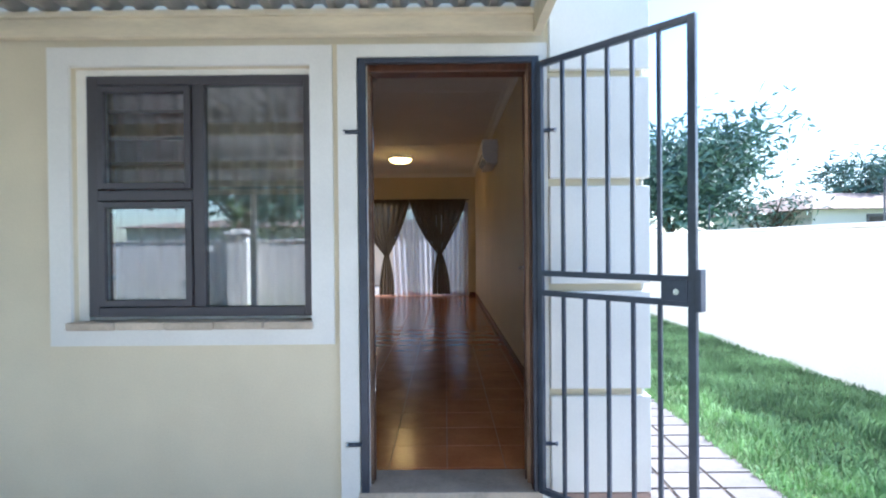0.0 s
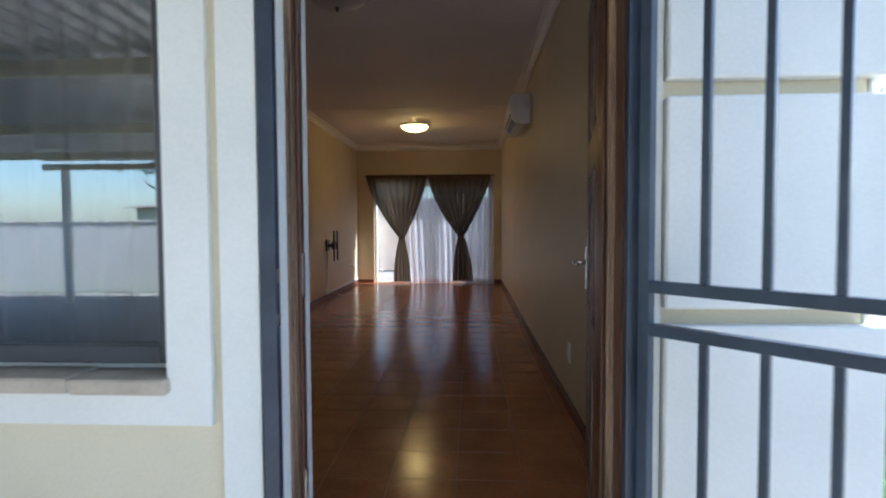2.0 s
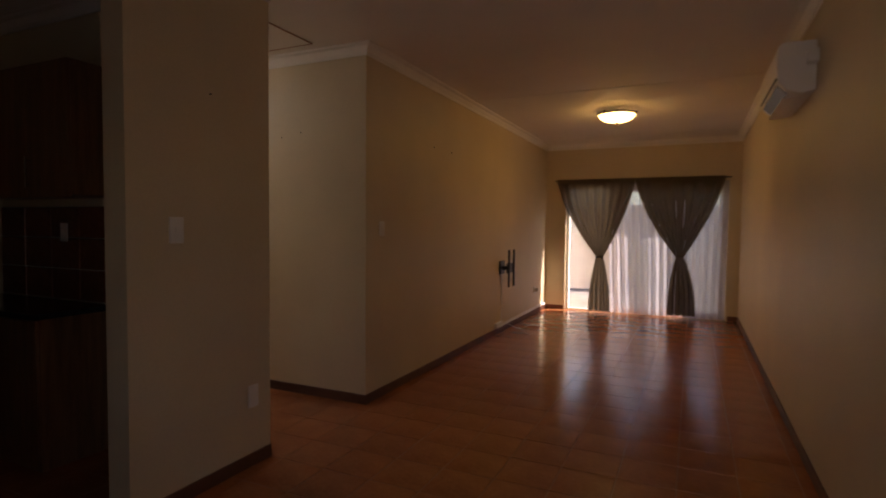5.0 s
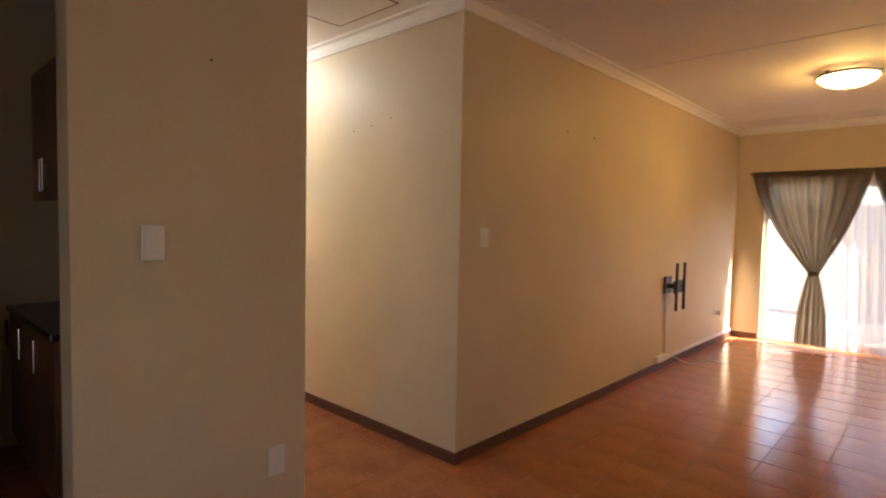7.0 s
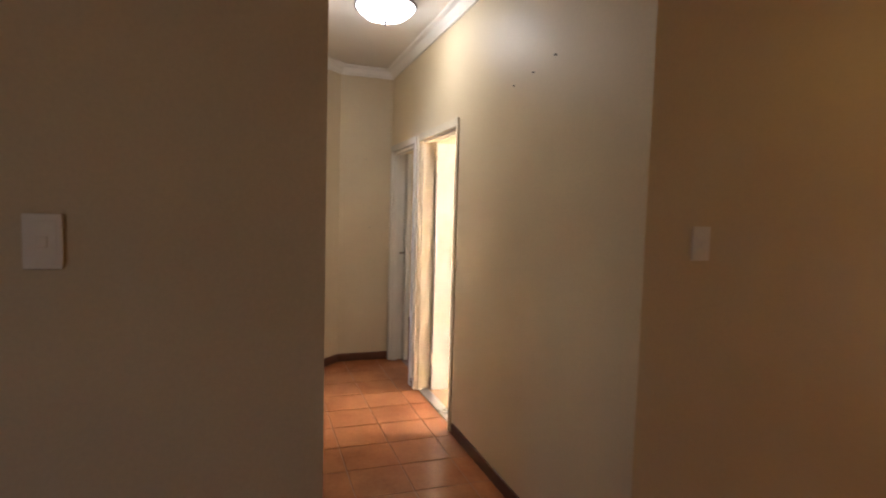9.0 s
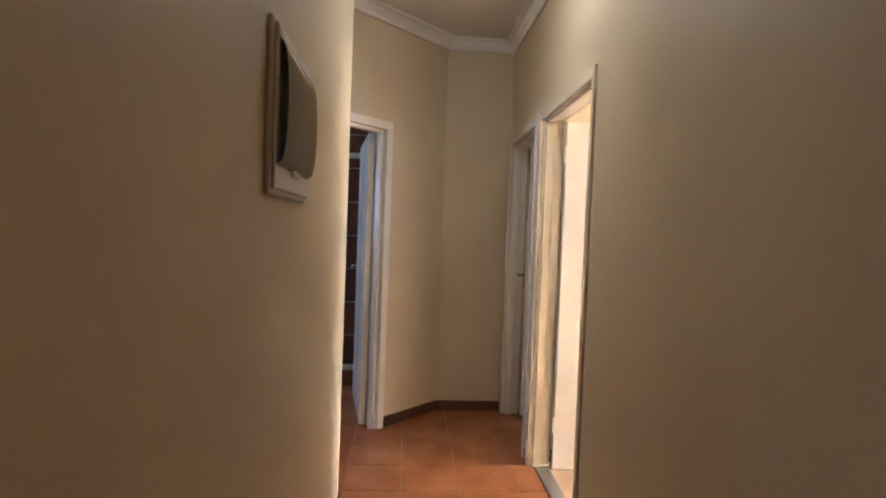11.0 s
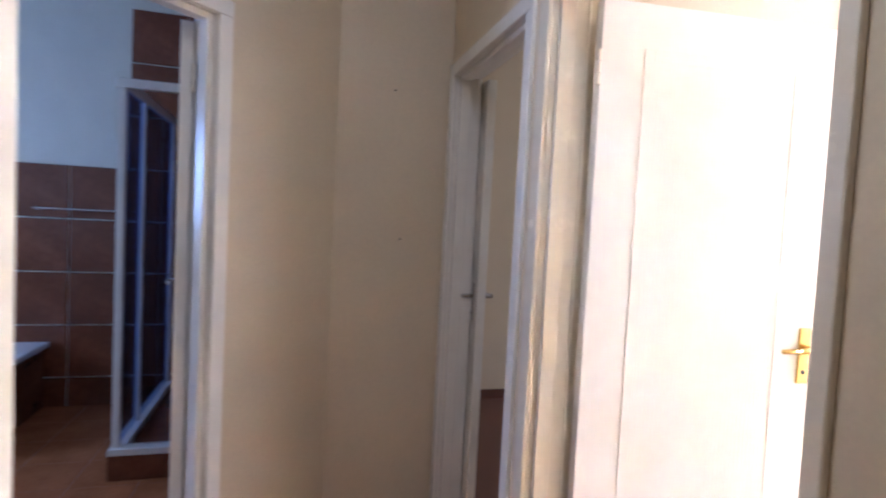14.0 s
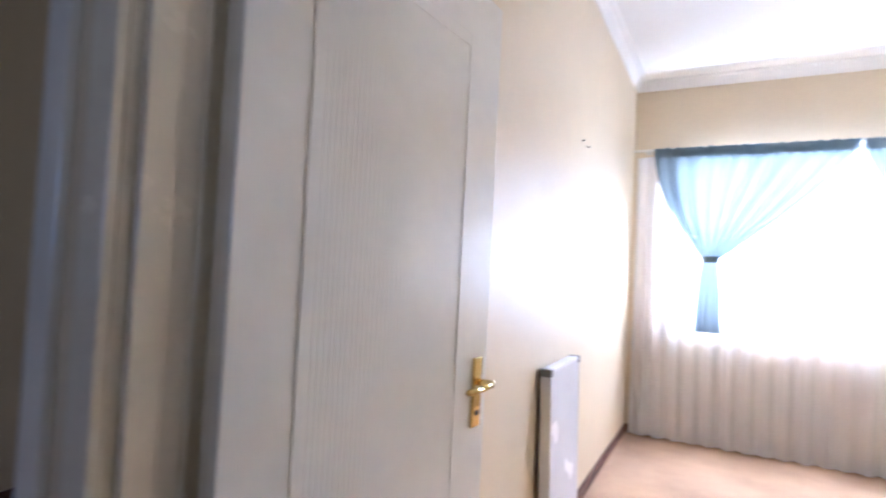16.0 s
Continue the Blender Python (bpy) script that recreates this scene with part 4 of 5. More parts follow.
def bowl_lamp(x, y, material, label, s=1.0):
    l = thing("ceiling_lamp", label, "ceiling lamp", "ceiling lamps")
    part("base", bm_lathe(bmesh.new(), [(0.035 * s, H), (0.04 * s, H - 0.015), (0.02 * s, H - 0.022)], x, y), M_BRONZE, l, smooth=True)
    part("rim", bm_lathe(bmesh.new(), [(0.188 * s, H - 0.042), (0.196 * s, H - 0.047), (0.196 * s, H - 0.058), (0.186 * s, H - 0.062)], x, y, 48), M_BRONZE, l, "thin dark rim")
    part("bowl", bm_lathe(bmesh.new(), [(0.187 * s, H - 0.05), (0.182 * s, H - 0.065), (0.165 * s, H - 0.09), (0.13 * s, H - 0.118), (0.08 * s, H - 0.136), (0.02 * s, H - 0.143)], x, y, 48), material, l, "frosted glass bowl", True)
    part("finial", bm_lathe(bmesh.new(), [(0.014, H - 0.14), (0.016, H - 0.15), (0.006, H - 0.16), (0.009, H - 0.168), (0.003, H - 0.176)], x, y, 14), M_BRONZE, l, smooth=True)
    for k in range(3):
        a = k * 2.094 + 0.5
        box("clip", -0.012, 0.012, 0.178 * s, 0.2 * s, H - 0.065, H - 0.03, M_BRONZE, l, 0.002, m=Matrix.Translation((x, y, 0)) @ Matrix.Rotation(a, 4, "Z"))
    return l


bowl_lamp(*LAMP, M_LAMPON, "lit frosted glass bowl lamp on the living room ceiling", 1.15)
bowl_lamp(*HALL_LAMP, M_LAMPHALL, "lit white bowl lamp on the hall ceiling")
bowl_lamp(-0.58, 2.46, M_LAMPOFF, "unlit frosted bowl lamp near the front door", 1.15)

# ---- living room fittings ----
ac = thing("air_conditioner", "white split air conditioner high on the wall", "air conditioner")
prof = [(0.0, 2.25), (0.07, 2.235), (0.15, 2.26), (0.195, 2.31), (0.21, 2.42), (0.2, 2.53), (0.175, 2.55), (0.0, 2.55)]
A0, A1 = 4.5, 5.35


def extrude_y(prof, y0, y1, xw):
    bm = bmesh.new()
    a = [bm.verts.new((xw - o, y0, z)) for o, z in prof]
    b = [bm.verts.new((xw - o, y1, z)) for o, z in prof]
    for i in range(len(prof)):
        j = (i + 1) % len(prof)
        bm.faces.new((a[i], a[j], b[j], b[i]))
    bm.faces.new(a[::-1])
    bm.faces.new(b)
    return bevelled(bm, 0)


part("body", bevelled(extrude_y(prof, A0, A1, XR - 0.002), 0.006), M_PLASTIC, ac)
part("air_slot", bm_box(bmesh.new(), XR - 0.205, XR - 0.13, A0 + 0.06, A1 - 0.06, -0.004, 0.004, Matrix.Translation((0, 0, 2.282)) @ Matrix.Translation((XR - 0.17, 0, 0)) @ Matrix.Rotation(radians(44), 4, "Y") @ Matrix.Translation((-XR + 0.17, 0, 0))), M_BLACK, ac, "dark air outlet slot")
part("louvre", bm_box(bmesh.new(), XR - 0.165, XR - 0.095, A0 + 0.07, A1 - 0.07, 2.222, 2.229), M_PLASTIC, ac)
part("front_panel_seam", bm_box(bmesh.new(), XR - 0.214, XR - 0.2, A0 + 0.01, A1 - 0.01, 2.335, 2.339), M_GREY, ac)
part("pipe_cover", bevelled(bm_box(bmesh.new(), XR - 0.06, XR - 0.002, A0 - 0.08, A0 - 0.002, 2.4, 2.48), 0.006), M_PLASTIC, ac)


def plate(name, label, category, face, x, y, z, w, h, rockers=1, group=""):
    """Wall plate; face 'x+', 'x-', 'y+', 'y-' is the way that it looks."""
    rot = {"x+": 90, "x-": -90, "y-": 0, "y+": 180}[face]
    m = pose(x, y, z, 0, 0, rot)
    t = thing(name, label, category, group)
    box("plate", -w / 2, w / 2, -0.010, 0, -h / 2, h / 2, M_PLASTIC, t, 0.003, m=m)
    box("inset", -w * 0.36, w * 0.36, -0.0125, -0.010, -h * 0.38, h * 0.38, M_PLASTIC, t, 0.001, m=m)
    for i in range(rockers):
        c = (i - (rockers - 1) / 2) * 0.03
        box("rocker", c - 0.011, c + 0.011, -0.017, -0.0125, -0.014, 0.014, M_PLASTIC, t, 0.002, m=m)
    return t


plate("light_switch", "white light switch on the wall stub", "light switch", "x+", XL, 2.456, 1.38, 0.08, 0.13, 1, "light switches")
plate("light_switch", "white light switch near the hall corner", "light switch", "x+", XL, 4.39, 1.388, 0.075, 0.12, 1, "light switches")
plate("wall_socket", "white blank socket plate low on wall stub", "socket", "x+", XL, 2.96, 0.41, 0.075, 0.13, 0, "sockets")
plate("wall_socket", "white socket low on the living room wall", "socket", "x-", XR, 2.22, 0.37, 0.075, 0.125, 1, "sockets")
so = plate("wall_socket", "white socket with plug beside the sliding door", "socket", "x+", XL, 9.14, 0.40, 0.12, 0.10, 1, "sockets")
box("plug", XL + 0.017, XL + 0.06, 9.12, 9.165, 0.37, 0.42, M_PLASTIC, so, 0.006)
plate("wall_socket", "white socket on the kitchen tiles", "socket", "y-", -3.45, 2.767, 1.35, 0.07, 0.12, 1, "sockets")

# television bracket
tv = thing("television_bracket", "empty black television wall bracket", "tv bracket")
TY = 7.46
TZ = 0.12
box("wall_plate", XL, XL + 0.02, TY - 0.09, TY + 0.09, 0.66 + TZ, 0.84 + TZ, M_BLACK, tv, 0.003)
box("arm", XL + 0.02, XL + 0.1, TY - 0.05, TY - 0.02, 0.72 + TZ, 0.77 + TZ, M_BLACK, tv, 0.004)
box("arm", XL + 0.05, XL + 0.115, TY - 0.02, TY + 0.06, 0.725 + TZ, 0.765 + TZ, M_BLACK, tv, 0.004)
part("pivot", bm_tube(bmesh.new(), (XL + 0.09, TY, 0.69 + TZ), (XL + 0.09, TY, 0.80 + TZ), 0.02, 14), M_BLACK, tv)
box("cross_plate", XL + 0.11, XL + 0.128, TY - 0.13, TY + 0.13, 0.68 + TZ, 0.81 + TZ, M_BLACK, tv, 0.003)
for y in (-0.12, 0.09):
    box("upright_rail", XL + 0.128, XL + 0.152, TY + y, TY + y + 0.03, 0.50 + TZ, 0.99 + TZ, M_BLACK, tv, 0.003)
    for k in range(7):
        part("slot", bm_box(bmesh.new(), XL + 0.151, XL + 0.153, TY + y + 0.011, TY + y + 0.019, 0.54 + TZ + k * 0.06, 0.57 + TZ + k * 0.06), M_GREY, tv)
tr = thing("cable_trunking", "white cable trunking below the television bracket", "trunking")
box("channel", XL, XL + 0.014, 7.44, 7.462, 0.115, 0.79, M_PLASTIC, tr, 0.002)
box("junction_box", XL, XL + 0.04, 7.20, 7.46, 0.085, 0.15, M_PLASTIC, tr, 0.005)
box("channel", XL, XL + 0.02, 7.47, 9.8, 0.08, 0.115, M_PLASTIC, tr, 0.003)
cu = bpy.data.curves.new("loose_cable", "CURVE")
cu.dimensions, cu.bevel_depth = "3D", 0.003
sp = cu.splines.new("BEZIER")
pts = [(XL + 0.04, 7.6, 0.1), (XL + 0.15, 7.75, 0.012), (XL + 0.3, 8.1, 0.012), (XL + 0.45, 8.0, 0.012)]
sp.bezier_points.add(len(pts) - 1)
for b, p in zip(sp.bezier_points, pts):
    b.co = p
    b.handle_left_type = b.handle_right_type = "AUTO"
cu.materials.append(M_PLASTIC)
tagged(new("loose_cable", cu), "thin white cable lying on the tiles", "cable")
# nails and plugs left in the walls
for x, y, z in ((XL, 2.67, 2.09), (XL, 5.36, 2.18), (XL, 5.77, 2.18), (BX, 6.756, 2.08), (BX, 6.87, 2.07)):
    tagged(part("wall_nail", bm_tube(bmesh.new(), (x, y, z), (x + 0.012, y, z), 0.004, 8), M_BLACK), "small dark nail in the wall", "nail", "wall nails")
for x, z in ((-3.05, 2.12), (-2.85, 2.14), (-2.65, 2.17)):
    tagged(part("wall_nail", bm_tube(bmesh.new(), (x, YB, z), (x, YB - 0.012, z), 0.003, 8), M_BLACK), "small dark nail in the hall wall", "nail", "wall nails")
for y, z in ((3.9, 1.95), (3.95, 1.3)):
    tagged(part("wall_nail", bm_tube(bmesh.new(), (XE, y, z), (XE + 0.01, y, z), 0.004, 8), M_BLACK), "small dark nail in the hall end wall", "nail", "wall nails")

# distribution board on the hall wall
db = thing("distribution_board", "white electrical distribution board with smoked cover", "fuse box")
X0, X1, Z0, Z1 = -3.104, -2.724, 1.425, 1.785
box("back_box", X0, X1, YH, YH + 0.012, Z0, Z1, M_PLASTIC, db, 0.006)
box("face_plate", X0 + 0.012, X1 - 0.012, YH + 0.012, YH + 0.02, Z0 + 0.012, Z1 - 0.012, M_PLASTIC, db, 0.004)
bm = bmesh.new()
pv = None
for k in range(9):
    a = math.pi * k / 8
    zc, yc = (Z0 + Z1) / 2 + 0.01 - 0.128 * math.cos(a), YH + 0.02 + 0.022 * math.sin(a) ** 0.6
    q = [bm.verts.new((X0 + 0.02, yc, zc)), bm.verts.new((X1 - 0.02, yc, zc))]
    if pv:
        bm.faces.new((pv[0], pv[1], q[1], q[0]))
    pv = q
part("hinged_cover", bm, M_SMOKE, db, "dark smoked curved cover", True)
box("cover_latch", X0 + 0.16, X0 + 0.22, YH + 0.02, YH + 0.028, Z0 + 0.05, Z0 + 0.066, M_PLASTIC, db, 0.004)

# ---- kitchen ----
KB = 2.78
wall("wall_kitchen_back", [(-4.21, XL - 0.15, KB, YH - T, 0, HB + 0.04)], M_WALL, "cream painted kitchen back wall")
up = thing("wall_cabinet", "walnut brown kitchen wall cabinet with three doors", "cabinet")
box("body", -4.02, -2.84, KB - 0.32, KB - 0.012, 1.57, 2.32, M_CUPBOARD, up, 0.002)
for i in range(3):
    x0 = -4.02 + i * 0.3933
    d = box("door", x0 + 0.002, x0 + 0.3913, KB - 0.34, KB - 0.322, 1.555, 2.32, M_CUPBOARD, up, 0.002)
    hx = x0 + (0.355 if i == 0 else 0.035)
    bm = bmesh.new()
    bm_tube(bm, (hx, KB - 0.368, 1.61), (hx, KB - 0.368, 1.79), 0.006)
    for z in (1.63, 1.77):
        bm_tube(bm, (hx, KB - 0.368, z), (hx, KB - 0.34, z), 0.004)
    part("handle", bm, M_CHROME, d, "slim bar handle")
for i in range(3):
    x0 = -4.2 + i * 0.402
    bc = thing("base_cabinet", "walnut brown kitchen base cabinet", "cabinet", "base cabinets")
    box("body", x0, x0 + 0.40, KB - 0.42, KB - 0.012, 0.0, 0.868, M_CUPBOARD, bc, 0.002)
    d = box("door", x0 + 0.003, x0 + 0.397, KB - 0.44, KB - 0.422, 0.1, 0.86, M_CUPBOARD, bc, 0.002)
    part("handle", bm_tube(bmesh.new(), (x0 + 0.06, KB - 0.465, 0.65), (x0 + 0.06, KB - 0.465, 0.82), 0.006), M_CHROME, d, "slim bar handle")
tagged(box("worktop", -4.203, -2.975, KB - 0.46, KB - 0.012, 0.87, 0.905, M_COUNTER, None, 0.006), "dark polished stone kitchen worktop", "worktop")
kt = wall("wall_kitchen_tiling", [(-4.205, XL - 0.15, KB - 0.006, KB, 0.905, 1.52)], M_TILEGROUT, "pale grout behind kitchen tiles")
ktw = wall("wall_kitchen_side_tiling", [(-4.21, -4.204, 0.4, KB - 0.012, 0.906, 1.6)], M_TILEGROUT, "pale grout behind kitchen side tiles")
wall("wall_kitchen_west", [(-4.30, -4.21, 0.235, 2.29, 0, HB + 0.04)], M_WALL, "cream painted kitchen wall")

stove = thing("stove", "black electric stove with glass oven door in kitchen", "stove")
box("body", -4.2, -3.66, 1.55, 2.14, 0.0, 0.92, M_GREY, stove, 0.006)
od = box("oven_door", -3.66, -3.635, 1.565, 2.125, 0.32, 0.78, M_SMOKE, stove, 0.005)
part("handle", bm_tube(bmesh.new(), (-3.60, 1.62, 0.74), (-3.60, 2.07, 0.74), 0.009), M_CHROME, od)
box("drawer", -3.66, -3.64, 1.565, 2.125, 0.06, 0.30, M_BLACK, stove, 0.004)
box("control_panel", -3.66, -3.637, 1.565, 2.125, 0.80, 0.915, M_BLACK, stove, 0.004)
box("hob", -4.19, -3.65, 1.555, 2.135, 0.92, 0.935, M_SMOKE, stove, 0.004)
for k in range(4):
    part("knob", bm_tube(bmesh.new(), (-3.637, 1.66 + k * 0.12, 0.857), (-3.615, 1.66 + k * 0.12, 0.857), 0.018, 14), M_GREY, stove)

# ---- bathroom ----
bt = thing("bathtub", "white enamel bathtub in a tiled surround", "bathtub")
box("surround", -7.48, -6.60, 0.3, 1.91, 0, 0.41, M_BROWNTILE, bt, 0.004)
bm = bm_box(bmesh.new(), -7.488, -6.57, 0.29, 1.94, 0.41, 0.45)
part("rim", bevelled(bm, 0.012), M_ENAMEL, bt)
bm = bmesh.new()
bm_lathe(bm, [(1.0, 0.452), (0.98, 0.458), (0.95, 0.456), (0.9, 0.453)], 0, 0, 32)
bmesh.ops.transform(bm, matrix=Matrix.Translation((-7.03, 1.1, 0)) @ Matrix.Diagonal((0.36, 0.72, 1, 1)), verts=bm.verts)
part("basin", bm, M_ENAMEL, bt, smooth=True)
sh = thing("shower_enclosure", "framed glass shower on a brown tiled base", "shower")
SX0, SX1, SY0, SY1 = -7.48, -6.305, 2.635, 3.545
box("base", SX0, SX1, SY0, SY1, 0, 0.13, M_BROWNTILE, sh, 0.004)
for nm, q in (("tray_edge", (SX1 - 0.07, SX1 + 0.005, SY0, SY1, 0.13, 0.165)), ("tray_edge", (SX0, SX1 - 0.07, SY0, SY0 + 0.07, 0.13, 0.165)), ("top_rail", (SX1 - 0.05, SX1 - 0.01, SY0, SY1, 1.965, 2.01)), ("top_rail", (SX0, SX1 - 0.05, SY0 + 0.01, SY0 + 0.05, 1.965, 2.01)),
              ("corner_post", (SX1 - 0.05, SX1 - 0.015, SY0 + 0.012, SY0 + 0.047, 0.165, 1.965)), ("stile", (SX0, SX0 + 0.03, SY0 + 0.015, SY0 + 0.045, 0.165, 1.965)), ("stile", (SX0 + 0.75, SX0 + 0.78, SY0 + 0.015, SY0 + 0.045, 0.165, 1.965))):
    box(nm, *q, M_WHITEPAINT, sh, 0.004)
box("glass", SX0 + 0.03, SX1 - 0.05, SY0 + 0.027, SY0 + 0.033, 0.165, 1.965, M_SHOWERGLASS, sh, label="frosted bluish side glass").visible_shadow = False
trl = thing("towel_rail", "chrome towel rail on the bathroom tiles", "towel rail")
part("bar", bm_tube(bmesh.new(), (-7.43, 1.86, 1.345), (-7.43, 2.54, 1.345), 0.009), M_CHROME, trl)
for y in (1.89, 2.51):
    part("bracket", bm_tube(bmesh.new(), (-7.485, y, 1.345), (-7.43, y, 1.345), 0.012), M_CHROME, trl)
bw = tagged(thing("window_2", "small white bathroom window with glazing bars", "window"), kind="structure")
for q in ((-6.45, -6.41, 1.3, 2.1), (-5.59, -5.55, 1.3, 2.1), (-6.41, -5.59, 1.3, 1.34), (-6.41, -5.59, 2.06, 2.1), (-6.02, -5.98, 1.34, 2.06), (-6.41, -5.59, 1.58, 1.61)):
    box("frame", q[0], q[1], 0.14, 0.18, q[2], q[3], M_WHITEPAINT, bw, 0.003)

# ---- bedroom ----
bwn = tagged(thing("window_3", "wide white bedroom window", "window"), kind="structure")
for q in ((-4.42, -4.37, 1.0, 2.33), (-2.37, -2.32, 1.0, 2.33), (-4.37, -2.37, 1.0, 1.05), (-4.37, -2.37, 2.28, 2.33), (-3.75, -3.70, 1.05, 2.28), (-3.05, -3.0, 1.05, 2.28)):
    box("frame", q[0], q[1], BY + 0.08, BY + 0.13, q[2], q[3], M_WHITEPAINT, bwn, 0.003)
bnet = thing("net_curtain", "white net curtain reaching the bedroom carpet", "curtain")
cloth("net", M_BEDNET, bnet, lambda v: (BX + 0.04, -2.2, 2.35 - 2.33 * v, 2.35 - 2.33 * v), BY - 0.08, 20, 0.022, 14, 300)
tied(-4.60, -3.22, -4.16, 2.37, 1.50, 0.92, -4.26, -4.07, BY - 0.14, M_BLUE, "light blue curtain tied back at bedroom window", "bedroom curtains", 0.06)
tied(-3.20, -2.22, -2.5, 2.37, 1.50, 0.92, -2.6, -2.4, BY - 0.14, M_BLUE, "light blue curtain tied back at bedroom window", "bedroom curtains", 0.06)
brod = thing("curtain_rod", "white curtain track above bedroom window", "curtain rod")
box("track", BX + 0.02, -2.2, BY - 0.15, BY - 0.125, 2.385, 2.405, M_WHITEPAINT, brod, 0.003)
for x in (-4.66, -3.21, -2.3):
    box("bracket", x - 0.015, x + 0.015, BY - 0.125, BY, 2.385, 2.4, M_WHITEPAINT, brod, 0.002)
# white panel with aluminium edge leaning on the wall
pn = thing("white_panel", "white panel with aluminium edges leaning against wall", "panel")
PM = Matrix.Translation((BX + 0.035, 6.11, 0.005)) @ Matrix.Rotation(radians(-1.5), 4, "Y")
box("face", 0.01, 0.05, 0.015, 0.50, 0.012, 0.885, M_BOARD, pn, 0.002, m=PM)
for nm, q in (("edge_trim", (0.0, 0.052, 0, 0.015, 0.012, 0.885)), ("edge_trim", (0.0, 0.052, 0.50, 0.515, 0.012, 0.885)), ("top_trim", (0.0, 0.052, 0.02, 0.495, 0.885, 0.90)), ("bottom_trim", (0.0, 0.052, 0.02, 0.495, 0, 0.012))):
    box(nm, *q, M_ALU, pn, 0.002, m=PM)
for y in (-0.003, 0.493):
    for z in (0.0, 0.868):
        box("corner_cap", -0.002, 0.055, y, y + 0.025, z, z + 0.035, M_GREY, pn, 0.004, m=PM)

# ---- pieces last: tiles and pavers ----


def tile_mesh(name, w, h, t, material, b=0.003):
    bm = bm_box(bmesh.new(), b / 2, w, b / 2, h, 0, t)
    top = [v for v in bm.verts if v.co.z > t / 2]
    c = Vector((w / 2, h / 2, 0))
    for v in top:
        v.co.x += -b if v.co.x > c.x else b
        v.co.y += -b if v.co.y > c.y else b
    bmesh.ops.recalc_face_normals(bm, faces=bm.faces)
    me = bpy.data.meshes.new(name)
    bm.to_mesh(me)
    bm.free()
    me.materials.append(material)
    return me


P = 0.31
tm = tile_mesh("floor_tile", P - 0.004, P - 0.004, 0.005, M_TILE, 0.0018)
floor = bpy.data.objects["floor"]
rt = random.Random(9)
rest_v, rest_f = [], []
cnt = 0
ox, oy = -0.06, 5.27
for i in range(-26, 5):
    for j in range(-18, 16):
        x, y = ox + i * P, oy + j * P
        inside = (x > XL - 0.3 and x < XR and y > -0.1 and y < YF) or (x > XE - 0.3 and x < XL and y > 2.0 and y < YB) or (x < XL and y < YH and x > -4.95) or (x > -7.5 and x < -4.9 and y < 3.6)
        if not inside:
            continue
        near = x > XL - 1.2 and 2.2 < y < YF and cnt < 290
        if near and x > XL - 0.2:
            cnt += 1
            o = new("tile", tm)
            o.parent = floor
            o.location = (x, y, -0.005 + rt.uniform(-0.0003, 0.0003))
            o.rotation_euler = (rt.uniform(-0.0012, 0.0012), rt.uniform(-0.0012, 0.0012), 0)
        else:
            k = len(rest_v)
            b = 0.0018
            w = P - 0.004
            rest_v += [(x, y, -0.005), (x + w, y, -0.005), (x + w, y + w, -0.005), (x, y + w, -0.005), (x + b, y + b, 0), (x + w - b, y + b, 0), (x + w - b, y + w - b, 0), (x + b, y + w - b, 0)]
            rest_f += [(k + 4, k + 5, k + 6, k + 7), (k, k + 1, k + 5, k + 4), (k + 1, k + 2, k + 6, k + 5), (k + 2, k + 3, k + 7, k + 6), (k + 3, k, k + 4, k + 7)]
me = bpy.data.meshes.new("floor_tiling")
me.from_pydata(rest_v, [], rest_f)
me.materials.append(M_TILE)
o = new("tile_field", me)
o.parent = floor
o["kind"] = "stuff"

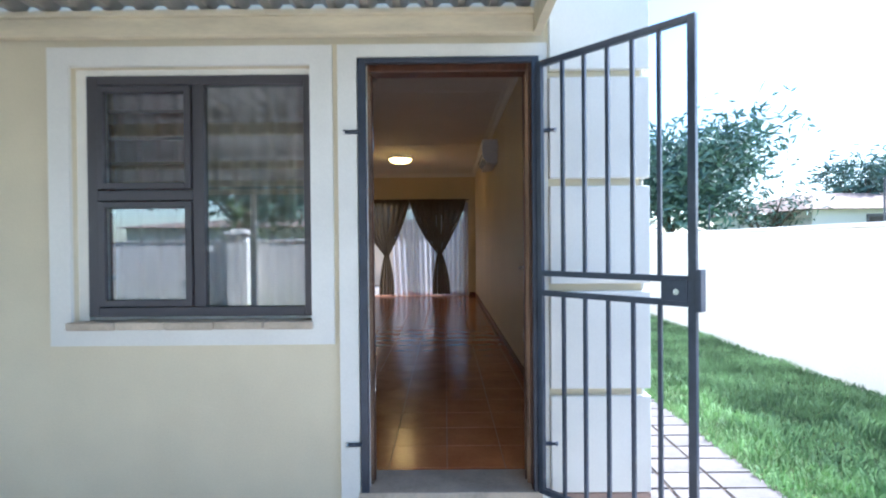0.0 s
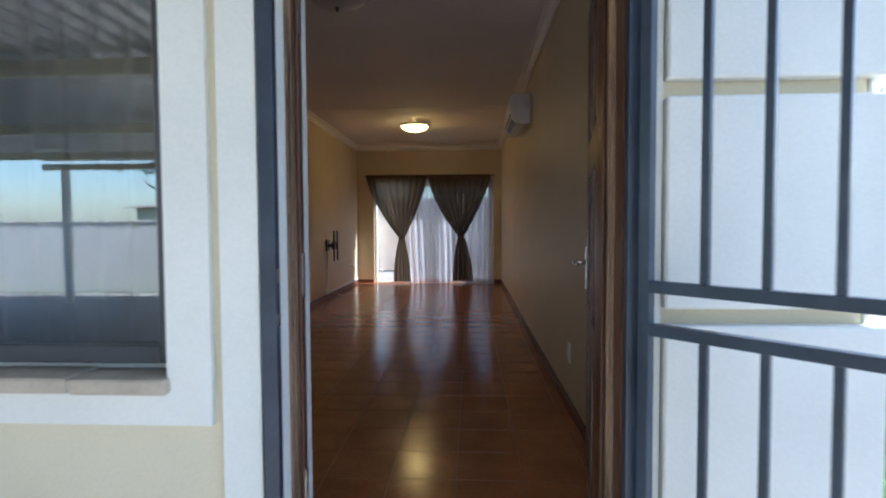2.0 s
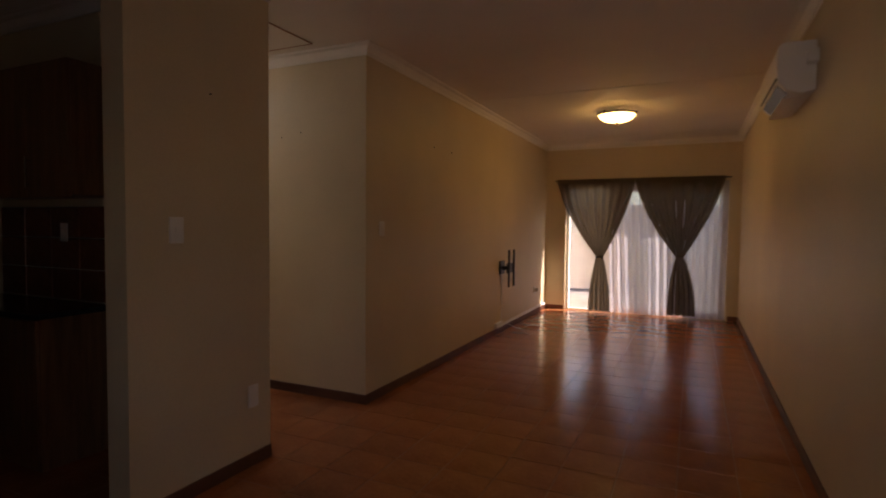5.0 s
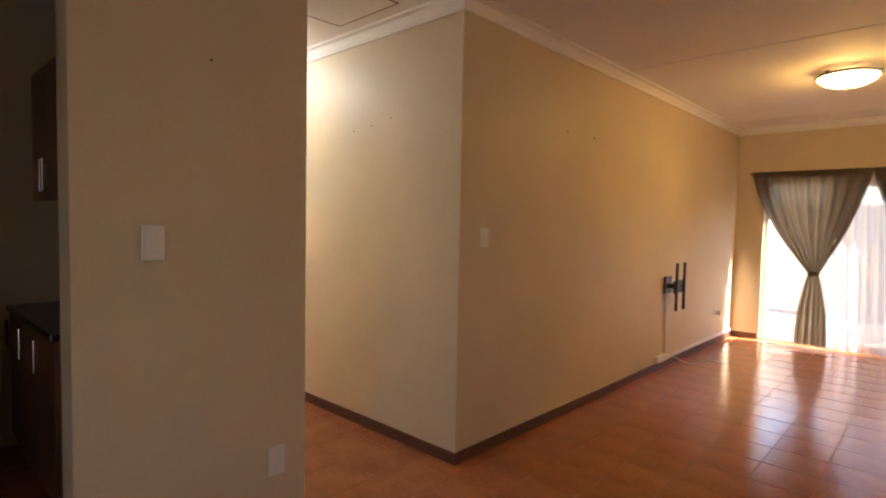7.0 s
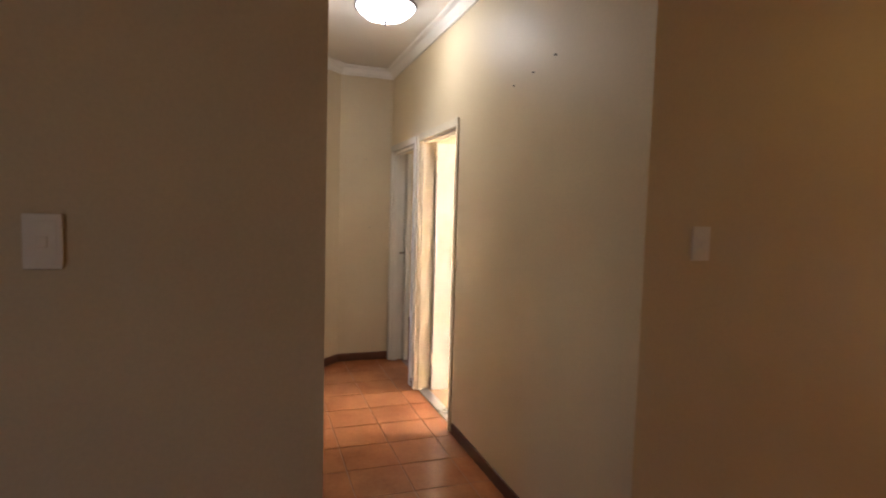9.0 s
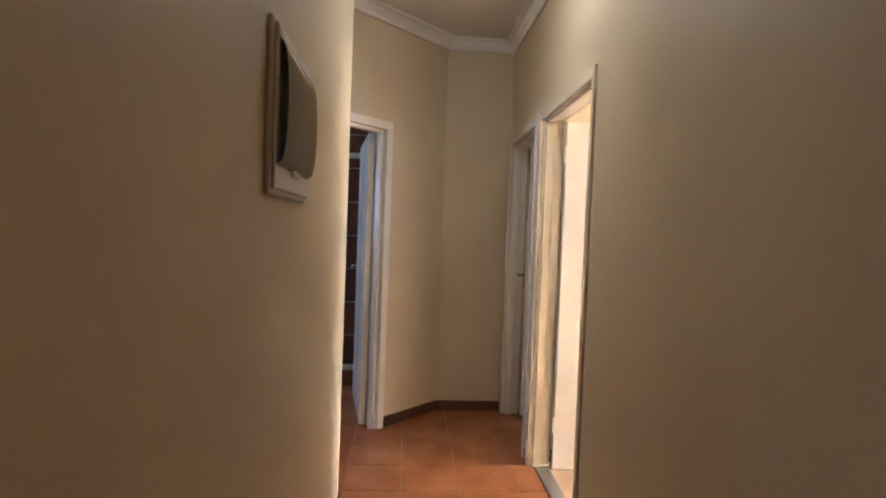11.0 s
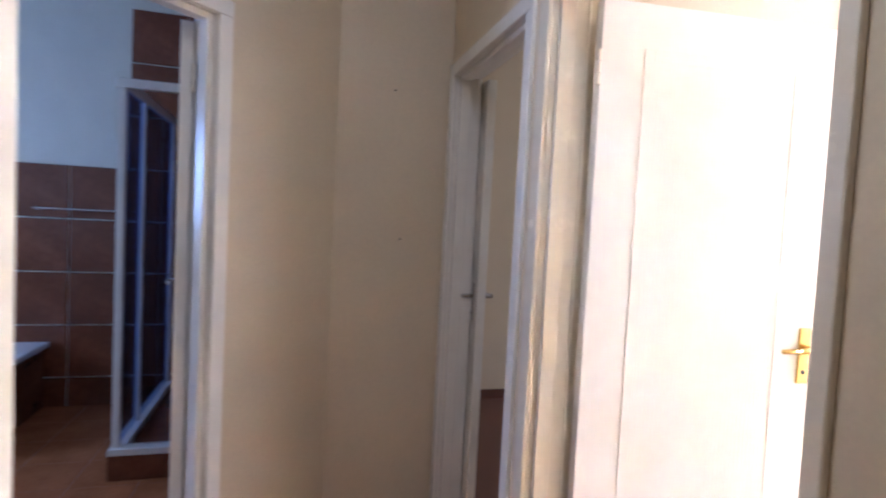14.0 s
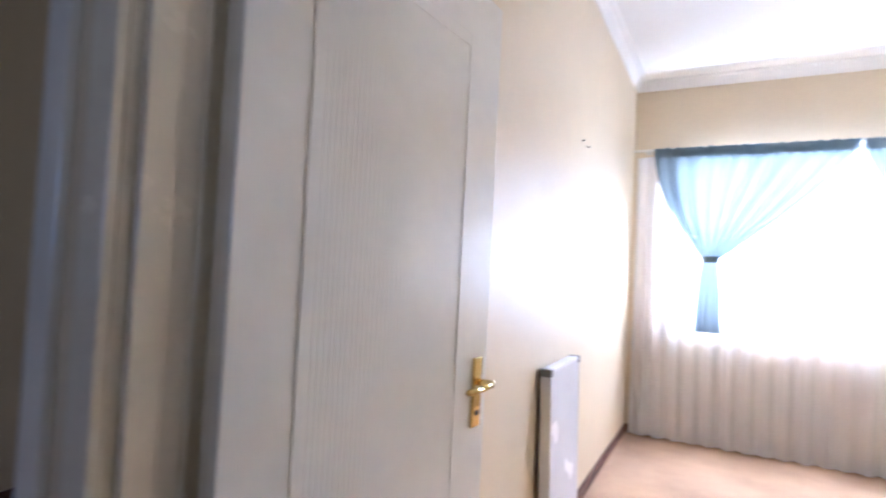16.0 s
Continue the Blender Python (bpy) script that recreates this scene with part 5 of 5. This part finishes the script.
# bathroom wall tiles: far wall to 1.55 m, full height in the shower
bt_me = tile_mesh("wall_tile", 0.348, 0.357, 0.008, M_BROWNTILE)
bath_wall = bpy.data.objects["wall_bathroom"]
R_x = Matrix.Rotation(radians(90), 4, "Z") @ Matrix.Rotation(radians(90), 4, "X")
for j in range(12):
    for k in range(9):
        y, z = 0.285 + j * 0.351, k * 0.361 - 0.16
        if z > 1.5 and y < 2.35:
            continue
        if y > 3.2 or z > 2.45:
            continue
        o = new("tile", bt_me)
        o.parent = bath_wall
        o.matrix_basis = Matrix.Translation((-7.5, y, z)) @ R_x
shower_wall = bpy.data.objects["wall_bathroom_shower_side"]
R_y = Matrix.Rotation(radians(90), 4, "X")
for j in range(6):
    for k in range(9):
        x, z = -7.5 + j * 0.351, k * 0.361 - 0.16
        if j > 4 or z > 2.45:
            continue
        o = new("tile", bt_me)
        o.parent = shower_wall
        o.matrix_basis = Matrix.Translation((x, 3.55, z)) @ R_y
kt_me = tile_mesh("kitchen_tile", 0.296, 0.201, 0.006, M_BROWNTILE)
for j in range(6):
    for k in range(3):
        o = new("tile", kt_me)
        o.parent = kt
        o.matrix_basis = Matrix.Translation((-4.2 + j * 0.3, KB - 0.006, 0.907 + k * 0.204)) @ R_y
# side wall tiles wear the paler, lit copy of the brown tile
ks_me = tile_mesh("kitchen_side_tile", 0.316, 0.314, 0.006, M_LITSIDETILE)
for j in range(7):
    for k in range(2):
        o = new("tile", ks_me)
        o.parent = ktw
        o.matrix_basis = Matrix.Translation((-4.204, KB - 0.012 - 0.32 * (j + 1), 0.965 + k * 0.318)) @ R_x
pv_me = tile_mesh("paver", 0.272, 0.192, 0.03, M_PAVE, 0.006)
pb = bpy.data.objects["pavement_bed"]
for j in range(56):
    for i in range(3):
        o = new("paver", pv_me)
        o.parent = pb
        o.location = (1.155 + i * 0.277, -0.28 + j * 0.197, G - 0.03 + rt.uniform(-0.002, 0.002))

# electric fence strands above the garden wall
fence = thing("electric_fence", "thin electric fence strands above the garden wall", "fence")
for y in (2.0, 5.0, 7.6, 10.5, 13.5):
    part("post", bm_tube(bmesh.new(), (3.94, y, 1.34), (3.94, y, 1.72), 0.008, 8), M_STEEL, fence)
for z in (1.44, 1.51, 1.58, 1.65):
    part("wire", bm_tube(bmesh.new(), (3.94, 7.6, z), (3.94, 13.5, z), 0.003, 5), M_ZINC, fence)
